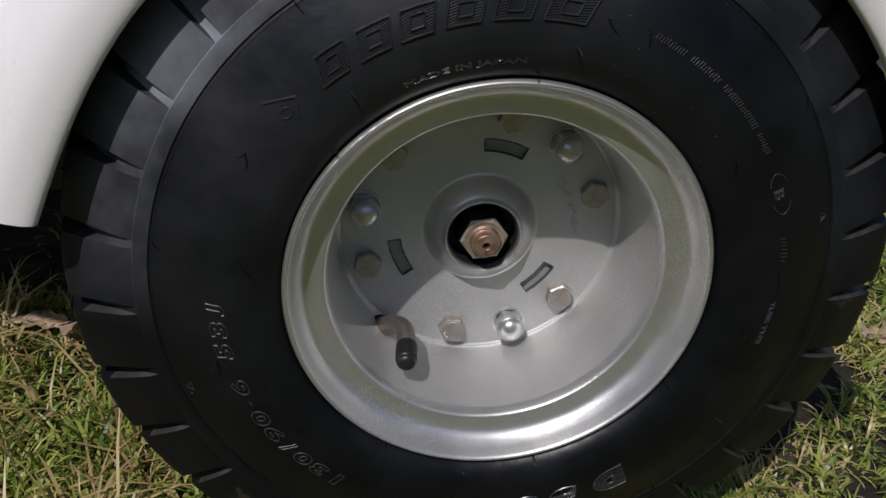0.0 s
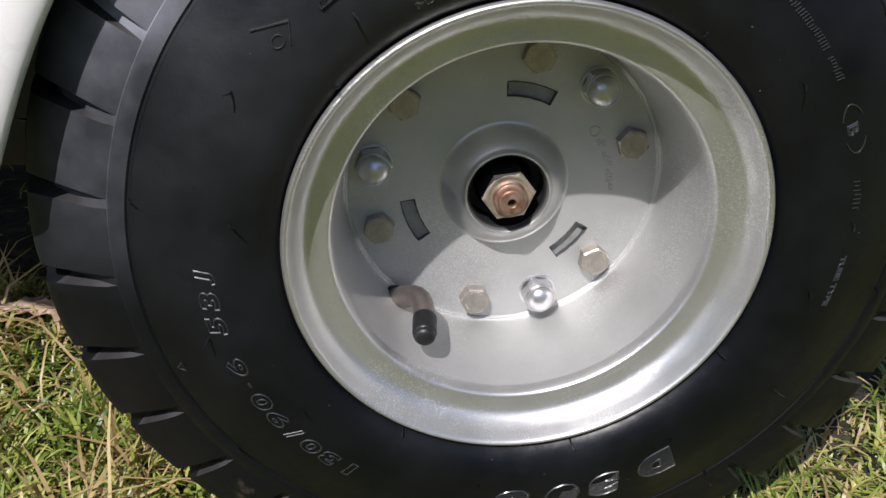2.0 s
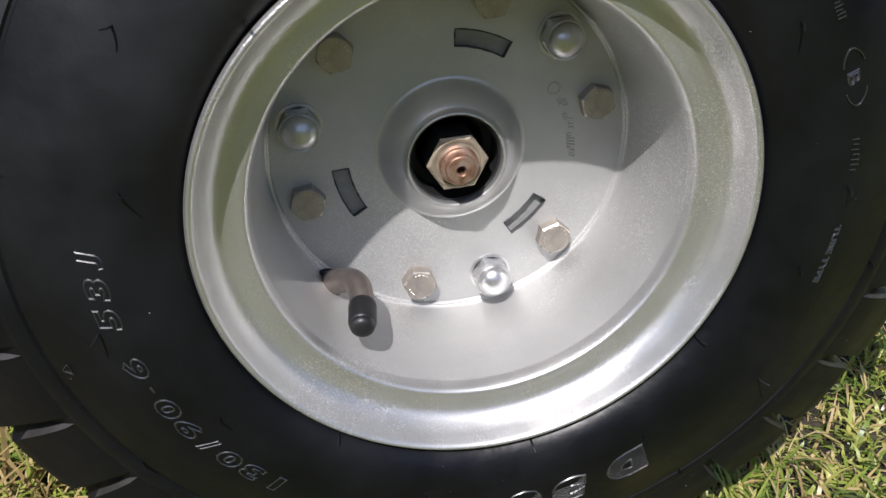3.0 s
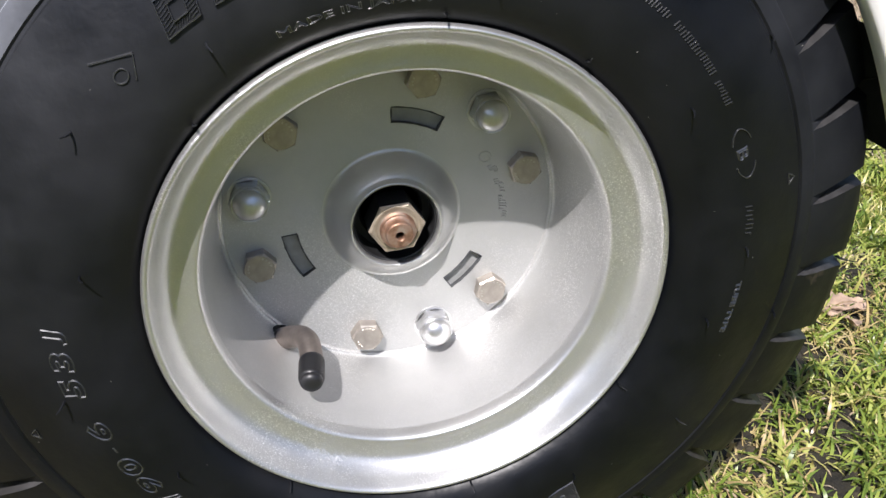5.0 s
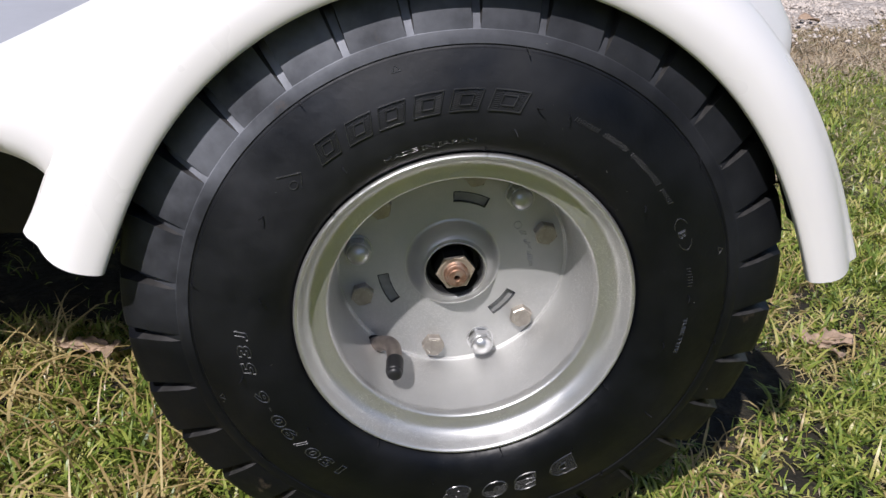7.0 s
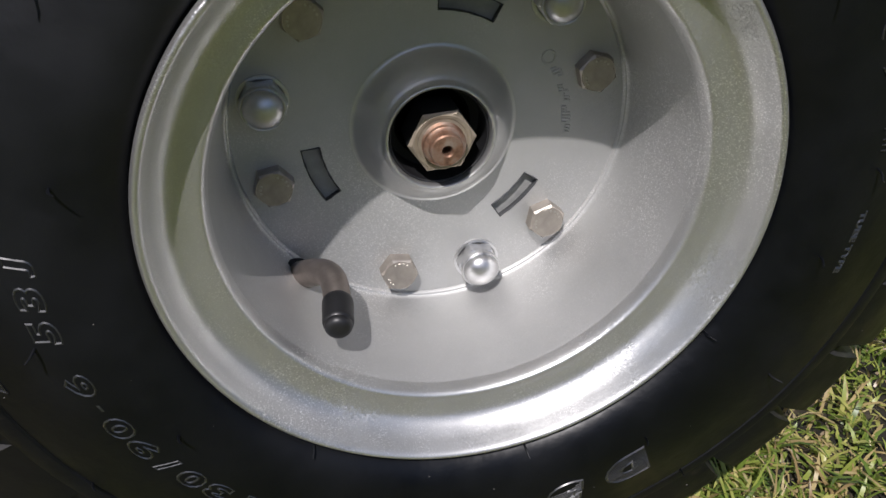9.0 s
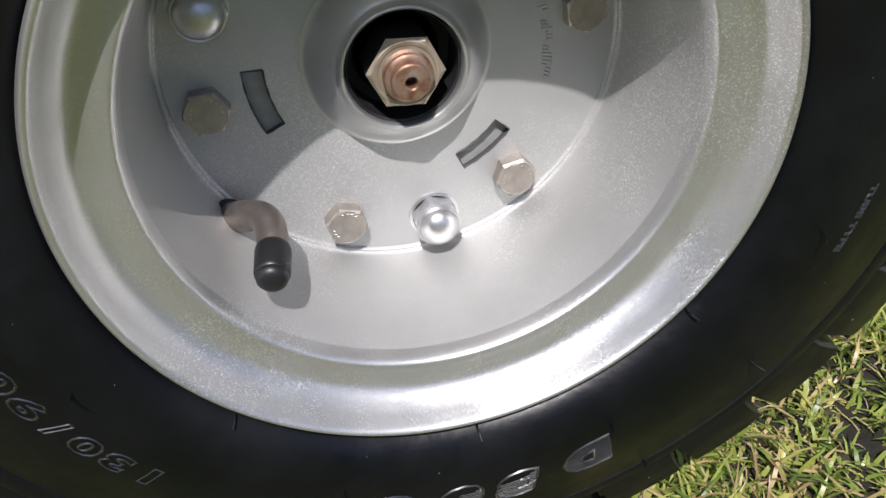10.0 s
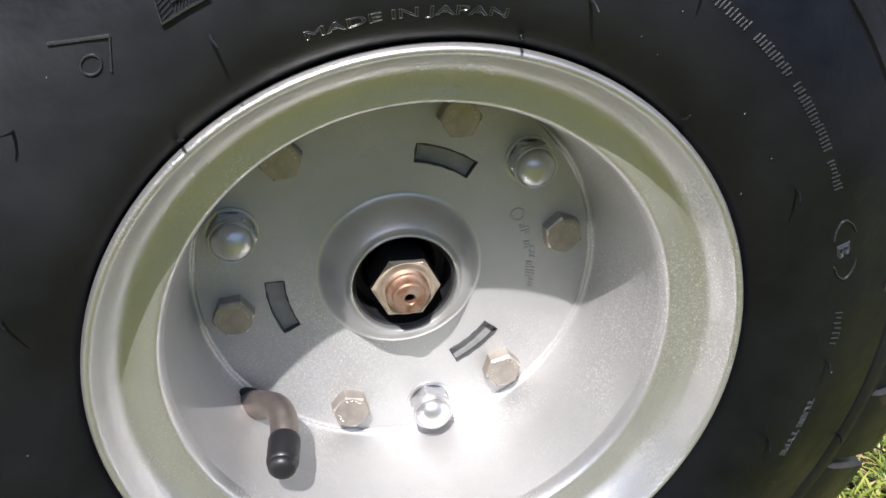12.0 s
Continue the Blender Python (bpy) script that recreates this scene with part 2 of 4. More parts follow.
def polar(r, a, y):
    """A point of the wheel, in metres from its centre: r and y in millimetres, a in degrees from +x towards +z."""
    return (r * MM * math.cos(radians(a)), y * MM, r * MM * math.sin(radians(a)))


def lathe(profile, steps=192, closed=False):
    verts = [polar(r, 360 * k / steps, y) for k in range(steps) for r, y in profile]
    n, faces = len(profile), []
    for k in range(steps):
        q = (k + 1) % steps
        for i in range(n if closed else n - 1):
            j = (i + 1) % n
            faces.append((k * n + i, q * n + i, q * n + j, k * n + j))
    return verts, faces


def smooth_line(points, per=5):
    """A Catmull-Rom line through the points."""
    p = [np.array(points[0], float)] + [np.array(q, float) for q in points] + [np.array(points[-1], float)]
    out = []
    for i in range(1, len(p) - 2):
        for k in range(per):
            s = k / per
            out.append(0.5 * (2 * p[i] + (p[i + 1] - p[i - 1]) * s + (2 * p[i - 1] - 5 * p[i] + 4 * p[i + 1] - p[i + 2]) * s**2 + (3 * p[i] - p[i - 1] - 3 * p[i + 1] + p[i + 2]) * s**3))
    out.append(p[-2])
    return [tuple(q) for q in out]


def tube(points, radii, sides=16):
    """A capped tube along points, with a radius for each."""
    pts = [Vector(p) for p in points]
    verts, faces, turn = [], [], None
    for i, p in enumerate(pts):
        way = (pts[min(i + 1, len(pts) - 1)] - pts[max(i - 1, 0)]).normalized()
        if turn is None:
            side = way.orthogonal().normalized()
        else:
            side = (side - way * side.dot(way)).normalized()
        turn = way
        up = way.cross(side)
        for k in range(sides):
            a = 2 * math.pi * k / sides
            verts.append(p + radii[i] * (math.cos(a) * side + math.sin(a) * up))
    for i in range(len(pts) - 1):
        for k in range(sides):
            q = (k + 1) % sides
            faces.append((i * sides + k, i * sides + q, (i + 1) * sides + q, (i + 1) * sides + k))
    faces.append(tuple(reversed(range(sides))))
    faces.append(tuple((len(pts) - 1) * sides + k for k in range(sides)))
    return verts, faces


def prism(corner_r, height, sides, chamfer, turn=0.0):
    """A chamfered bar standing on its base at y = 0 and pointing to -y, in millimetres."""
    rings = [(corner_r, 0), (corner_r, -(height - chamfer)), (corner_r - 1.3 * chamfer, -height)]
    verts = [polar(r, turn + 360 * k / sides, y) for r, y in rings for k in range(sides)]
    faces = []
    for i in range(2):
        for k in range(sides):
            q = (k + 1) % sides
            faces.append((i * sides + k, i * sides + q, (i + 1) * sides + q, (i + 1) * sides + k))
    faces.append(tuple(2 * sides + k for k in range(sides)))
    return verts, faces


def joined(*solids):
    verts, faces = [], []
    for v, f in solids:
        n = len(verts)
        verts += list(v)
        faces += [tuple(n + i for i in q) for q in f]
    return verts, faces


def shifted(solid, dx, dy, dz):
    return [(v[0] + dx, v[1] + dy, v[2] + dz) for v in solid[0]], solid[1]


# ---- ground ----
def ground_z(x, y):
    x, y = np.asarray(x, float), np.asarray(y, float)
    bump = 0.005 * np.sin(9 * x + 2) * np.cos(7 * y + 1) + 0.003 * np.sin(23 * x + 11 * y) + 0.002 * np.cos(37 * y - 19 * x)
    near = np.exp(-((x / 0.25) ** 2 + (y / 0.15) ** 2))
    return bump * (1 - near) - 0.03 * np.clip(y - 0.2, 0, 3.0)


def stretch(near, step, far):
    core = np.arange(-near, near + step / 2, step)
    outer = [near]
    while outer[-1] < far:
        outer.append(outer[-1] + max(step, 0.35 * (outer[-1] - near) + step))
    outer = np.array(outer[1:])
    return np.concatenate([-outer[::-1], core, outer])


def sheet(xs, ys, lift=0.0):
    gx, gy = np.meshgrid(xs, ys)
    gz = ground_z(gx, gy) + lift
    n = len(xs)
    faces = [(j * n + i, j * n + i + 1, (j + 1) * n + i + 1, (j + 1) * n + i) for j in range(len(ys) - 1) for i in range(n - 1)]
    return np.stack([gx, gy, gz], -1).reshape(-1, 3).tolist(), faces


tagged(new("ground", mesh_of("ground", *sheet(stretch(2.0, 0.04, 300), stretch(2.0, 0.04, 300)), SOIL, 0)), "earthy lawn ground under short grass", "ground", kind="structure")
path_verts, path_faces = sheet(np.arange(-6, 8, 0.1), np.arange(1.94, 5.6, 0.08), 0.014)
path_verts = [(x, y + (0.13 * math.sin(4.3 * x) + 0.08 * math.sin(11 * x + 1) + 0.05 * math.sin(23 * x)) * max(0.0, 1 - (y - 1.94)), z - (0.05 if y < 1.98 or y > 5.5 else 0.0)) for x, y, z in path_verts]
tagged(new("gravel_path", mesh_of("gravel_path", path_verts, path_faces, GRAVEL, 0)), "pale grey gravel path behind the lawn", "path", kind="structure")


BACKDROP = make_blade("backdrop_leaves", [(0.0, (0.02, 0.03, 0.01)), (0.5, (0.05, 0.065, 0.02)), (1.0, (0.085, 0.1, 0.035))])


def hedge(seed):
    """A far row of unseen leaf clumps, added to darken reflections in the wheel."""
    r = np.random.default_rng(seed)
    n = 9000
    a = r.uniform(math.pi * 1.02, math.pi * 1.98, n)
    far = 15 + r.normal(0, 0.5, n)
    top = 2.9 + 0.8 * np.sin(7 * a) + 0.5 * np.sin(19 * a + 1)
    mid = np.stack([far * np.cos(a), far * np.sin(a), top * r.random(n) ** 0.8], -1)
    corner = r.normal(0, 0.45, (n, 4, 3))
    verts = (mid[:, None] + corner).reshape(-1, 3)
    i = np.arange(n) * 4
    return verts, np.stack([i, i + 1, i + 2, i + 3], -1), np.zeros((0, 3), int)


def blades(count, area, length, width, rng, lean=0.6, keep=None):
    """Curved grass blades as one mesh: seven points and three faces each."""
    x0, x1, y0, y1 = area
    x, y = rng.uniform(x0, x1, count), rng.uniform(y0, y1, count)
    if keep is not None:
        k = keep(x, y, rng)
        x, y = x[k], y[k]
    n = len(x)
    z = ground_z(x, y) - 0.003
    h = rng.uniform(length[0], length[1], n) * rng.uniform(0.6, 1.0, n)
    h *= 1.0 + 0.42 * np.sin(47 * x + 2 * np.sin(31 * y)) * np.cos(43 * y + 1.5 * np.sin(29 * x))
    w = rng.uniform(width[0], width[1], n) / 2
    turn, tip = rng.uniform(0, 2 * np.pi, n), rng.uniform(0.15, 1.0, n) ** 0.8 * lean * 1.5
    c, s = np.cos(turn), np.sin(turn)
    face = turn + np.pi / 2 + rng.normal(0, 0.5, n)
    px, py = np.cos(face) * w, np.sin(face) * w
    at = np.stack([x, y, z], -1)
    side = np.stack([px, py, 0 * px], -1)
    rows = [at - side * 0.8, at + side * 0.8]
    for bend, wide in ((0.35, 1.0), (0.95, 0.85), (1.45, 0.0)):
        q = tip * bend
        at = at + (h / 3)[:, None] * np.stack([c * np.sin(q), s * np.sin(q), np.maximum(np.cos(q), -0.25)], -1)
        rows += [at - side * wide, at + side * wide] if wide else [at]
    verts = np.stack(rows, 1).reshape(-1, 3)
    i = np.arange(n) * 7
    quads = np.concatenate([np.stack([i, i + 1, i + 3, i + 2], -1), np.stack([i + 2, i + 3, i + 5, i + 4], -1)])
    return verts, quads, np.stack([i + 4, i + 5, i + 6], -1)


def stuff(name, made, material, label, category):
    verts, quads, tris = made
    me = bpy.data.meshes.new(name)
    me.from_pydata(verts.tolist(), [], quads.tolist() + tris.tolist())
    me.materials.append(material)
    me.polygons.foreach_set("use_smooth", np.ones(len(me.polygons), dtype=bool))
    return tagged(new(name, me), label, category, kind="stuff")


def off_tyre(x, y, rng):
    return ~((np.abs(x) < 0.105) & (np.abs(y) < 0.06))


def shade_mask(x, y):
    """Dark bare earth in place of shade, under the cart and behind the tyre."""
    tyre_shade = (x > 0.02) & (x < 0.325 + 0.012 * np.sin(60 * y)) & (y > 0.04 + 0.48 * np.maximum(0, x - 0.19) + 0.008 * np.sin(45 * x)) & (y < 0.2)
    return tyre_shade | ((x < 0.1) & (y > 0.24))


def tufts(x, y, rng):
    v = np.sin(41 * x + 3 * np.sin(17 * y)) * np.cos(37 * y + 2 * np.sin(23 * x)) + 0.5 * np.sin(90 * x - 71 * y) + rng.normal(0, 0.5, len(x))
    return off_tyre(x, y, rng) & (v > -0.62) & ~(shade_mask(x, y) & (rng.random(len(x)) < 0.985))


def patchy(cut, scale, seed):
    def keep(x, y, rng):
        v = np.sin(scale * x + seed) * np.cos(scale * 0.8 * y + 2 * seed) + 0.6 * np.sin(2.3 * scale * y - 1.7 * scale * x + seed) + rng.normal(0, 0.45, len(x))
        return (v > cut) & off_tyre(x, y, rng) & ~(shade_mask(x, y) & (rng.random(len(x)) < 0.985))
    return keep


stuff("unseen_backdrop", hedge(4), BACKDROP, "unseen dark green backdrop, added to darken reflections in the wheel", "hedge")
rng = np.random.default_rng(7)
stuff("lawn_grass", blades(90000, (-5, 5, -5, 1.6), (0.02, 0.05), (0.006, 0.014), rng, 1.0, lambda x, y, r: (np.abs(x) > 1.5) | (y < -1.5)), GRASS, "wide green lawn round the cart", "grass")
stuff("lawn_grass", blades(90000, (-1.6, 1.6, -1.6, -0.19), (0.02, 0.045), (0.005, 0.009), rng, 1.3), GRASS, "sunlit green lawn grass before the wheel", "grass")
stuff("dry_grass", blades(16000, (-1.6, 1.6, -1.6, -0.19), (0.02, 0.05), (0.003, 0.006), rng, 1.3), STRAW, "dry straw in the lawn before the wheel", "dry grass")
stuff("lawn_grass", blades(16000, (-1.6, -0.59, -0.2, 0.6), (0.02, 0.045), (0.004, 0.008), rng, 1.0), GRASS, "green lawn grass beside the cart", "grass")
stuff("lawn_grass", blades(26000, (0.61, 1.6, -0.2, 0.5), (0.02, 0.04), (0.0025, 0.005), np.random.default_rng(21), 1.2), GRASS, "green lawn grass behind the wheel", "grass")
stuff("lawn_grass", blades(120000, (-0.6, 0.62, -0.2, 0.6), (0.013, 0.036), (0.0012, 0.0028), rng, 1.35, tufts), GRASS, "short sunlit green lawn grass round the wheel", "grass")
stuff("dry_grass", blades(27000, (-0.6, 0.62, -0.2, 0.6), (0.018, 0.05), (0.0009, 0.0022), rng, 1.6, patchy(0.1, 19, 1.3)), STRAW, "yellowed dry straw lying among the lawn grass", "dry grass")
stuff("lawn_grass", blades(60000, (0.3, 2.0, 0.3, 1.6), (0.016, 0.036), (0.0016, 0.0034), rng, 1.1, lambda x, y, r: patchy(-0.75, 6, 2.0)(x, y, r) & (r.random(len(x)) > np.clip((y - 1.05) * 2.6, 0, 1))), GRASS, "green lawn grass thinning out towards the path", "grass")
stuff("dry_grass", blades(140000, (0.4, 2.1, 0.45, 2.4), (0.015, 0.042), (0.0014, 0.0034), rng, 2.2, lambda x, y, r: patchy(-0.7, 5, 0.4)(x, y, r) & (r.random(len(x)) > (y - 1.7) * 1.1) & (r.random(len(x)) > np.clip((1.3 - y) * 2.6, 0, 0.9))), DEAD, "bleached dry grass along the gravel path", "dry grass")


stuff("dry_grass", blades(100000, (0.6, 2.8, 1.2, 2.75), (0.015, 0.035), (0.0016, 0.0036), rng, 2.0, lambda x, y, r: r.random(len(x)) > np.clip((y - 1.8) * 1.1, 0, 1) + np.clip((1.55 - y) * 3, 0, 0.7)), DEAD, "matted tan dead grass beside the gravel path", "dry grass")


stuff("dry_grass", blades(1500, (-0.5, -0.17, -0.12, 0.19), (0.05, 0.11), (0.0014, 0.0026), rng, 1.7, patchy(-0.1, 23, 0.7)), STRAW, "bright yellow straw lying on the grass", "dry grass")
stuff("straw_bits", blades(26000, (-0.6, 0.9, -0.2, 0.75), (0.008, 0.022), (0.0008, 0.002), rng, 2.2, lambda x, y, r: off_tyre(x, y, r) & ~shade_mask(x, y)), DEAD, "short broken bits of straw between the grass", "straw")


# ---- the wheel ----
wheel = new("wheel")
wheel.location = HUB
wheel.empty_display_size = 0.05
tagged(wheel, "black tyre on a silver steel wheel standing on the lawn", "wheel")

SIDE = smooth_line([(90, -45), (92.4, -52), (94.5, -57.5), (99, -61.2), (106, -63.6), (115, -64.2), (125, -63.0), (135, -60.2), (141, -58.2), (144.2, -57.1)], 4)
SHOULDER = [(144.8, -56.1), (145.6, -55.7), (146.4, -56.2), (148.2, -56.0), (150.4, -55.4), (152.4, -54.5), (158.0, -50.8), (164.2, -46.4), (169.8, -42.4), (173.4, -39.2), (175.6, -35.6), (177.6, -30), (179.6, -22), (181.0, -14), (181.6, 0)]
half = SIDE + SHOULDER
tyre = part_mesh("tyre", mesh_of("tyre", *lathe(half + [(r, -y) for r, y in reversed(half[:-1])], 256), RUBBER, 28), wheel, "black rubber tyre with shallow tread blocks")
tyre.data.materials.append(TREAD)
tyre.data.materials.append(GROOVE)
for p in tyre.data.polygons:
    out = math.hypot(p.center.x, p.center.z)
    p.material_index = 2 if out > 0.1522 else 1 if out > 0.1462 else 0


def side_y(r):
    """How far out the sidewall stands at a radius, in millimetres."""
    return float(np.interp(r, [q[0] for q in half], [q[1] for q in half]))


BLOCKS, FIRST = 31, 33.36
OUT = [(151.8, -54.5), (157.6, -53.4), (165, -50.7), (172, -47.7), (178, -45.0), (181.6, -43.4), (182.9, -41.6), (185.2, -32), (187.6, -18), (188.8, -7)]
DOWN = [(151.6, -53.8), (157.4, -50.0), (163.5, -45.6), (169.0, -41.7), (172.5, -38.6), (174.6, -35.2), (175.4, -33.2), (176.8, -29.6), (179.8, -17), (180.7, -7)]
GAP = (0.62, 0.86, 0.98, 1.06, 1.12, 1.22, 1.28, 1.2, 1.1, 1.1)


def tread_block(front):
    cols, verts, faces = 5, [], []
    n = len(OUT)
    for layer, line in ((0, OUT), (1, DOWN)):
        for k in range(cols):
            for i, (r, y) in enumerate(line):
                u = k / (cols - 1) * 2 - 1
                gap = GAP[i] * (0.6 if layer else 1.0)
                a = u * (360 / BLOCKS / 2 - gap)
                verts.append(polar(r - (0.35 if abs(u) > 0.9 and not layer else 0), a, y if front else -y))
    def at(layer, k, i):
        return layer * cols * n + k * n + i
    for k in range(cols - 1):
        for i in range(n - 1):
            faces.append((at(0, k, i), at(0, k + 1, i), at(0, k + 1, i + 1), at(0, k, i + 1)))
    for k in (0, cols - 1):
        for i in range(n - 1):
            faces.append((at(0, k, i), at(0, k, i + 1), at(1, k, i + 1), at(1, k, i)))
    for k in range(cols - 1):
        faces.append((at(0, k, n - 1), at(0, k + 1, n - 1), at(1, k + 1, n - 1), at(1, k, n - 1)))
        faces.append((at(0, k, 0), at(1, k, 0), at(1, k + 1, 0), at(0, k + 1, 0)))
    me = mesh_of("tread_block", verts, faces, TREAD, 32)
    me.materials.append(DUSTY)
    outer = (cols - 1) * (n - 1)
    for k, p in enumerate(me.polygons[outer:outer + 2 * (n - 1)]):
        p.material_index = 1 if k % (n - 1) < 4 else 0
    return me


for front in (True, False):
    block = tread_block(front)
    for k in range(BLOCKS):
        ob = part_mesh("tread_block", block, tyre)
        ob.rotation_euler = (0, -radians(FIRST + (k + 0.5) * 360 / BLOCKS), 0)

# rim: rolled lip, trough, crest, deep wall, flat disc with slots and a raised hub
RIM = smooth_line([(89.5, -44), (91.4, -50), (93.0, -56.4), (92.7, -58.5), (91.8, -59.4), (90.6, -58.7), (89.5, -56.2), (88.1, -52.8), (86.2, -49.6), (84.0, -47.7), (81.4, -46.9), (79.0, -46.6), (77.2, -46.6), (75.9, -46.3), (75.0, -44.9), (74.3, -42.0), (73.7, -37), (72.2, -20), (71.1, -5), (70.6, 2.6), (70.3, 4.1), (69.8, 4.8), (69.2, 4.9), (68.7, 5.7), (68.3, 7.2)], 4)
rim = part_mesh("rim", mesh_of("rim", *lathe(RIM, 224), SILVER, 50), wheel, "silver painted pressed steel rim")
rim.data.materials.append(WALL_SILVER)
for p in rim.data.polygons:
    if math.hypot(p.center.x, p.center.z) < 0.0742:
        p.material_index = 1

SLOTS = [(78.3, 13.8), (203.6, 13.2), (319.0, 12.2)]
SLOT_R = (39.9, 46.2)


def disc():
    radii = [69.0, 62.6, 55, 49.5, SLOT_R[1], 43, SLOT_R[0], 34, 29.0, 28.0]
    angles = sorted({round(k * 2.0, 3) for k in range(180)} | {round((c + s * w) % 360, 3) for c, w in SLOTS for s in (-1, 1)})
    verts, faces = [], []
    for r in radii:
        for a in angles:
            verts.append(polar(r, a, 6.0 if r > 29.5 else 6.2))
    n = len(angles)
    for i in range(len(radii) - 1):
        for k in range(n):
            q = (k + 1) % n
            mid = (angles[k] + (angles[q] if q else 360)) / 2
            if radii[i] <= SLOT_R[1] + 0.01 and radii[i + 1] >= SLOT_R[0] - 0.01 and any(abs((mid - c + 180) % 360 - 180) < w for c, w in SLOTS):
                continue
            faces.append((i * n + k, i * n + q, (i + 1) * n + q, (i + 1) * n + k))
    me = mesh_of("disc", verts, faces, DISC_SILVER, 40)
    return me


disc_ob = part_mesh("disc", disc(), wheel, "silver steel wheel disc with three curved slots")
thick = disc_ob.modifiers.new("thickness", "SOLIDIFY")
thick.thickness, thick.offset, thick.material_offset_rim = 0.0022, -1.0, 1
disc_ob.data.materials.append(SLOT_DARK)
settle(disc_ob)
HUBLINE = smooth_line([(29.2, 6.03), (28.3, 5.8), (27.4, 5.0), (26.2, 3.4), (24.9, 1.6), (23.5, -0.2), (22.1, -1.7), (20.9, -2.8), (20.0, -3.5), (19.3, -4.4), (18.7, -5.3), (18.0, -5.4), (17.5, -4.4), (17.3, -2.5)], 4)
part_mesh("hub_collar", mesh_of("hub_collar", *lathe(HUBLINE, 128), COLLAR_SILVER, 50), wheel, "raised silver collar round the axle hole")
for c, w in SLOTS:
    r0, r1 = SLOT_R
    rim_line = [(r0, c + w * u) for u in np.linspace(-1, 1, 9)] + [(r0 + (r1 - r0) * u, c + w) for u in (0.33, 0.67)] + [(r1, c + w * u) for u in np.linspace(1, -1, 9)] + [(r0 + (r1 - r0) * u, c - w) for u in (0.67, 0.33, 0.0)]
    # dark line laid round each slot to mark its edge
    part_mesh("slot_edge", mesh_of("slot_edge", *tube([polar(r, a, 6.0) for r, a in rim_line], [0.0003 + 0.00012 * math.sin(2.7 * k) for k in range(len(rim_line))], 6), SLOT_DARK, 50), wheel, "dark line round the edge of a slot")
part_mesh("backing_plate", mesh_of("backing_plate", *lathe([(62, 8.3), (50, 8.3), (17.5, 8.3), (17.5, 15), (66, 15)], 96), PLATE, 30), wheel, "grey plate behind the slots")
part_mesh("seal", mesh_of("seal", *joined(lathe([(17.05, -3.2), (16.5, -2.8), (16.4, 9), (13.5, 9.6), (12.5, 12), (0.5, 12)], 64)), SEAL, 30), wheel, "black greased seal in the axle hole")
nut = part_mesh("axle_nut", mesh_of("axle_nut", *shifted(joined(prism(11.8, 14.5, 6, 0.9, 8), lathe([(10.0, -14.5), (9.6, -14.9), (8.6, -14.8), (7.6, -13.6)], 48)), 0, 0.0068, 0), NUT, 25), wheel, "greasy hexagonal axle nut with blackened flats")
nut.data.materials.append(SEAL)
for p in nut.data.polygons:
    if abs(p.normal.y) < 0.2:
        p.material_index = 1


def axle():
    line = [(8.3, 8), (8.3, -5.5)]
    for k in range(5):
        line += [(7.7, -6.0 - k * 1.0), (8.2, -6.5 - k * 1.0)]
    line += [(7.9, -11.4), (7.3, -11.9), (6.4, -12.1), (6.2, -14.4), (5.7, -14.9), (2.4, -15.1), (1.9, -14.6), (1.6, -9.5), (0.1, -9.0)]
    return lathe([(0.9 * r, y) for r, y in line], 64)


part_mesh("axle_end", mesh_of("axle_end", *axle(), RUST, 30), wheel, "rusty threaded axle end with a centre hole")

# bolts and dome nuts
BOLT_R, DISC_Y = 58.4, 6.0
bolt_mesh = mesh_of("bolt", *joined(shifted(prism(8.3, 6.0, 6, 0.8, 0), 0, 0, 0), lathe([(7.05, -6.05), (6.9, -5.95), (5.6, -5.9), (0.05, -5.9)], 40)), ZINC, 25)
mark_mesh = mesh_of("grade_mark", *joined(*[shifted(prism(0.6, 0.35, 5, 0.1), 5.2 * MM * math.cos(radians(a)), -0.0058, 5.6 * MM * math.sin(radians(a))) for a in (60, 80, 100, 120, 205, 222, 238)]), MARKED, 25)
for k in range(6):
    a = 20.0 + 60 * k
    b = part_mesh("bolt", bolt_mesh, wheel, "zinc hexagonal wheel bolt" if k == 0 else "")
    b.location = polar(BOLT_R, a, DISC_Y)
    b.rotation_euler = (0, radians((37 * k * k + 11) % 60), 0)
    b.scale = (0.86, 0.9, 0.86)
    part_mesh("grade_mark", mark_mesh, b)
dome_line = [(7.9, -4.6)] + [(7.9 * math.cos(radians(q)), -9.6 - 5.6 * math.sin(radians(q))) for q in (0, 15, 30, 45, 60, 75, 84, 89.9)]
dome_mesh = mesh_of("dome_nut", *joined(lathe([(10.2, 0.1), (10.2, -1.2), (9.0, -1.3)], 40), shifted(prism(9.6, 6.6, 6, 0.7, 12), 0, -0.0012, 0), lathe([(8.7, -7.0), (8.9, -9.6), (8.5, -10.2), (7.9, -10.0)], 40), lathe(dome_line, 40)), CHROME, 28)
for k in range(3):
    d = part_mesh("dome_nut", dome_mesh, wheel, "shiny domed wheel nut" if k == 0 else "")
    d.location = polar(BOLT_R, 50.0 + 120 * k, DISC_Y)
    d.rotation_euler = (0, radians(7 * k), 0)
    d.scale = (0.84, 0.84, 0.84)

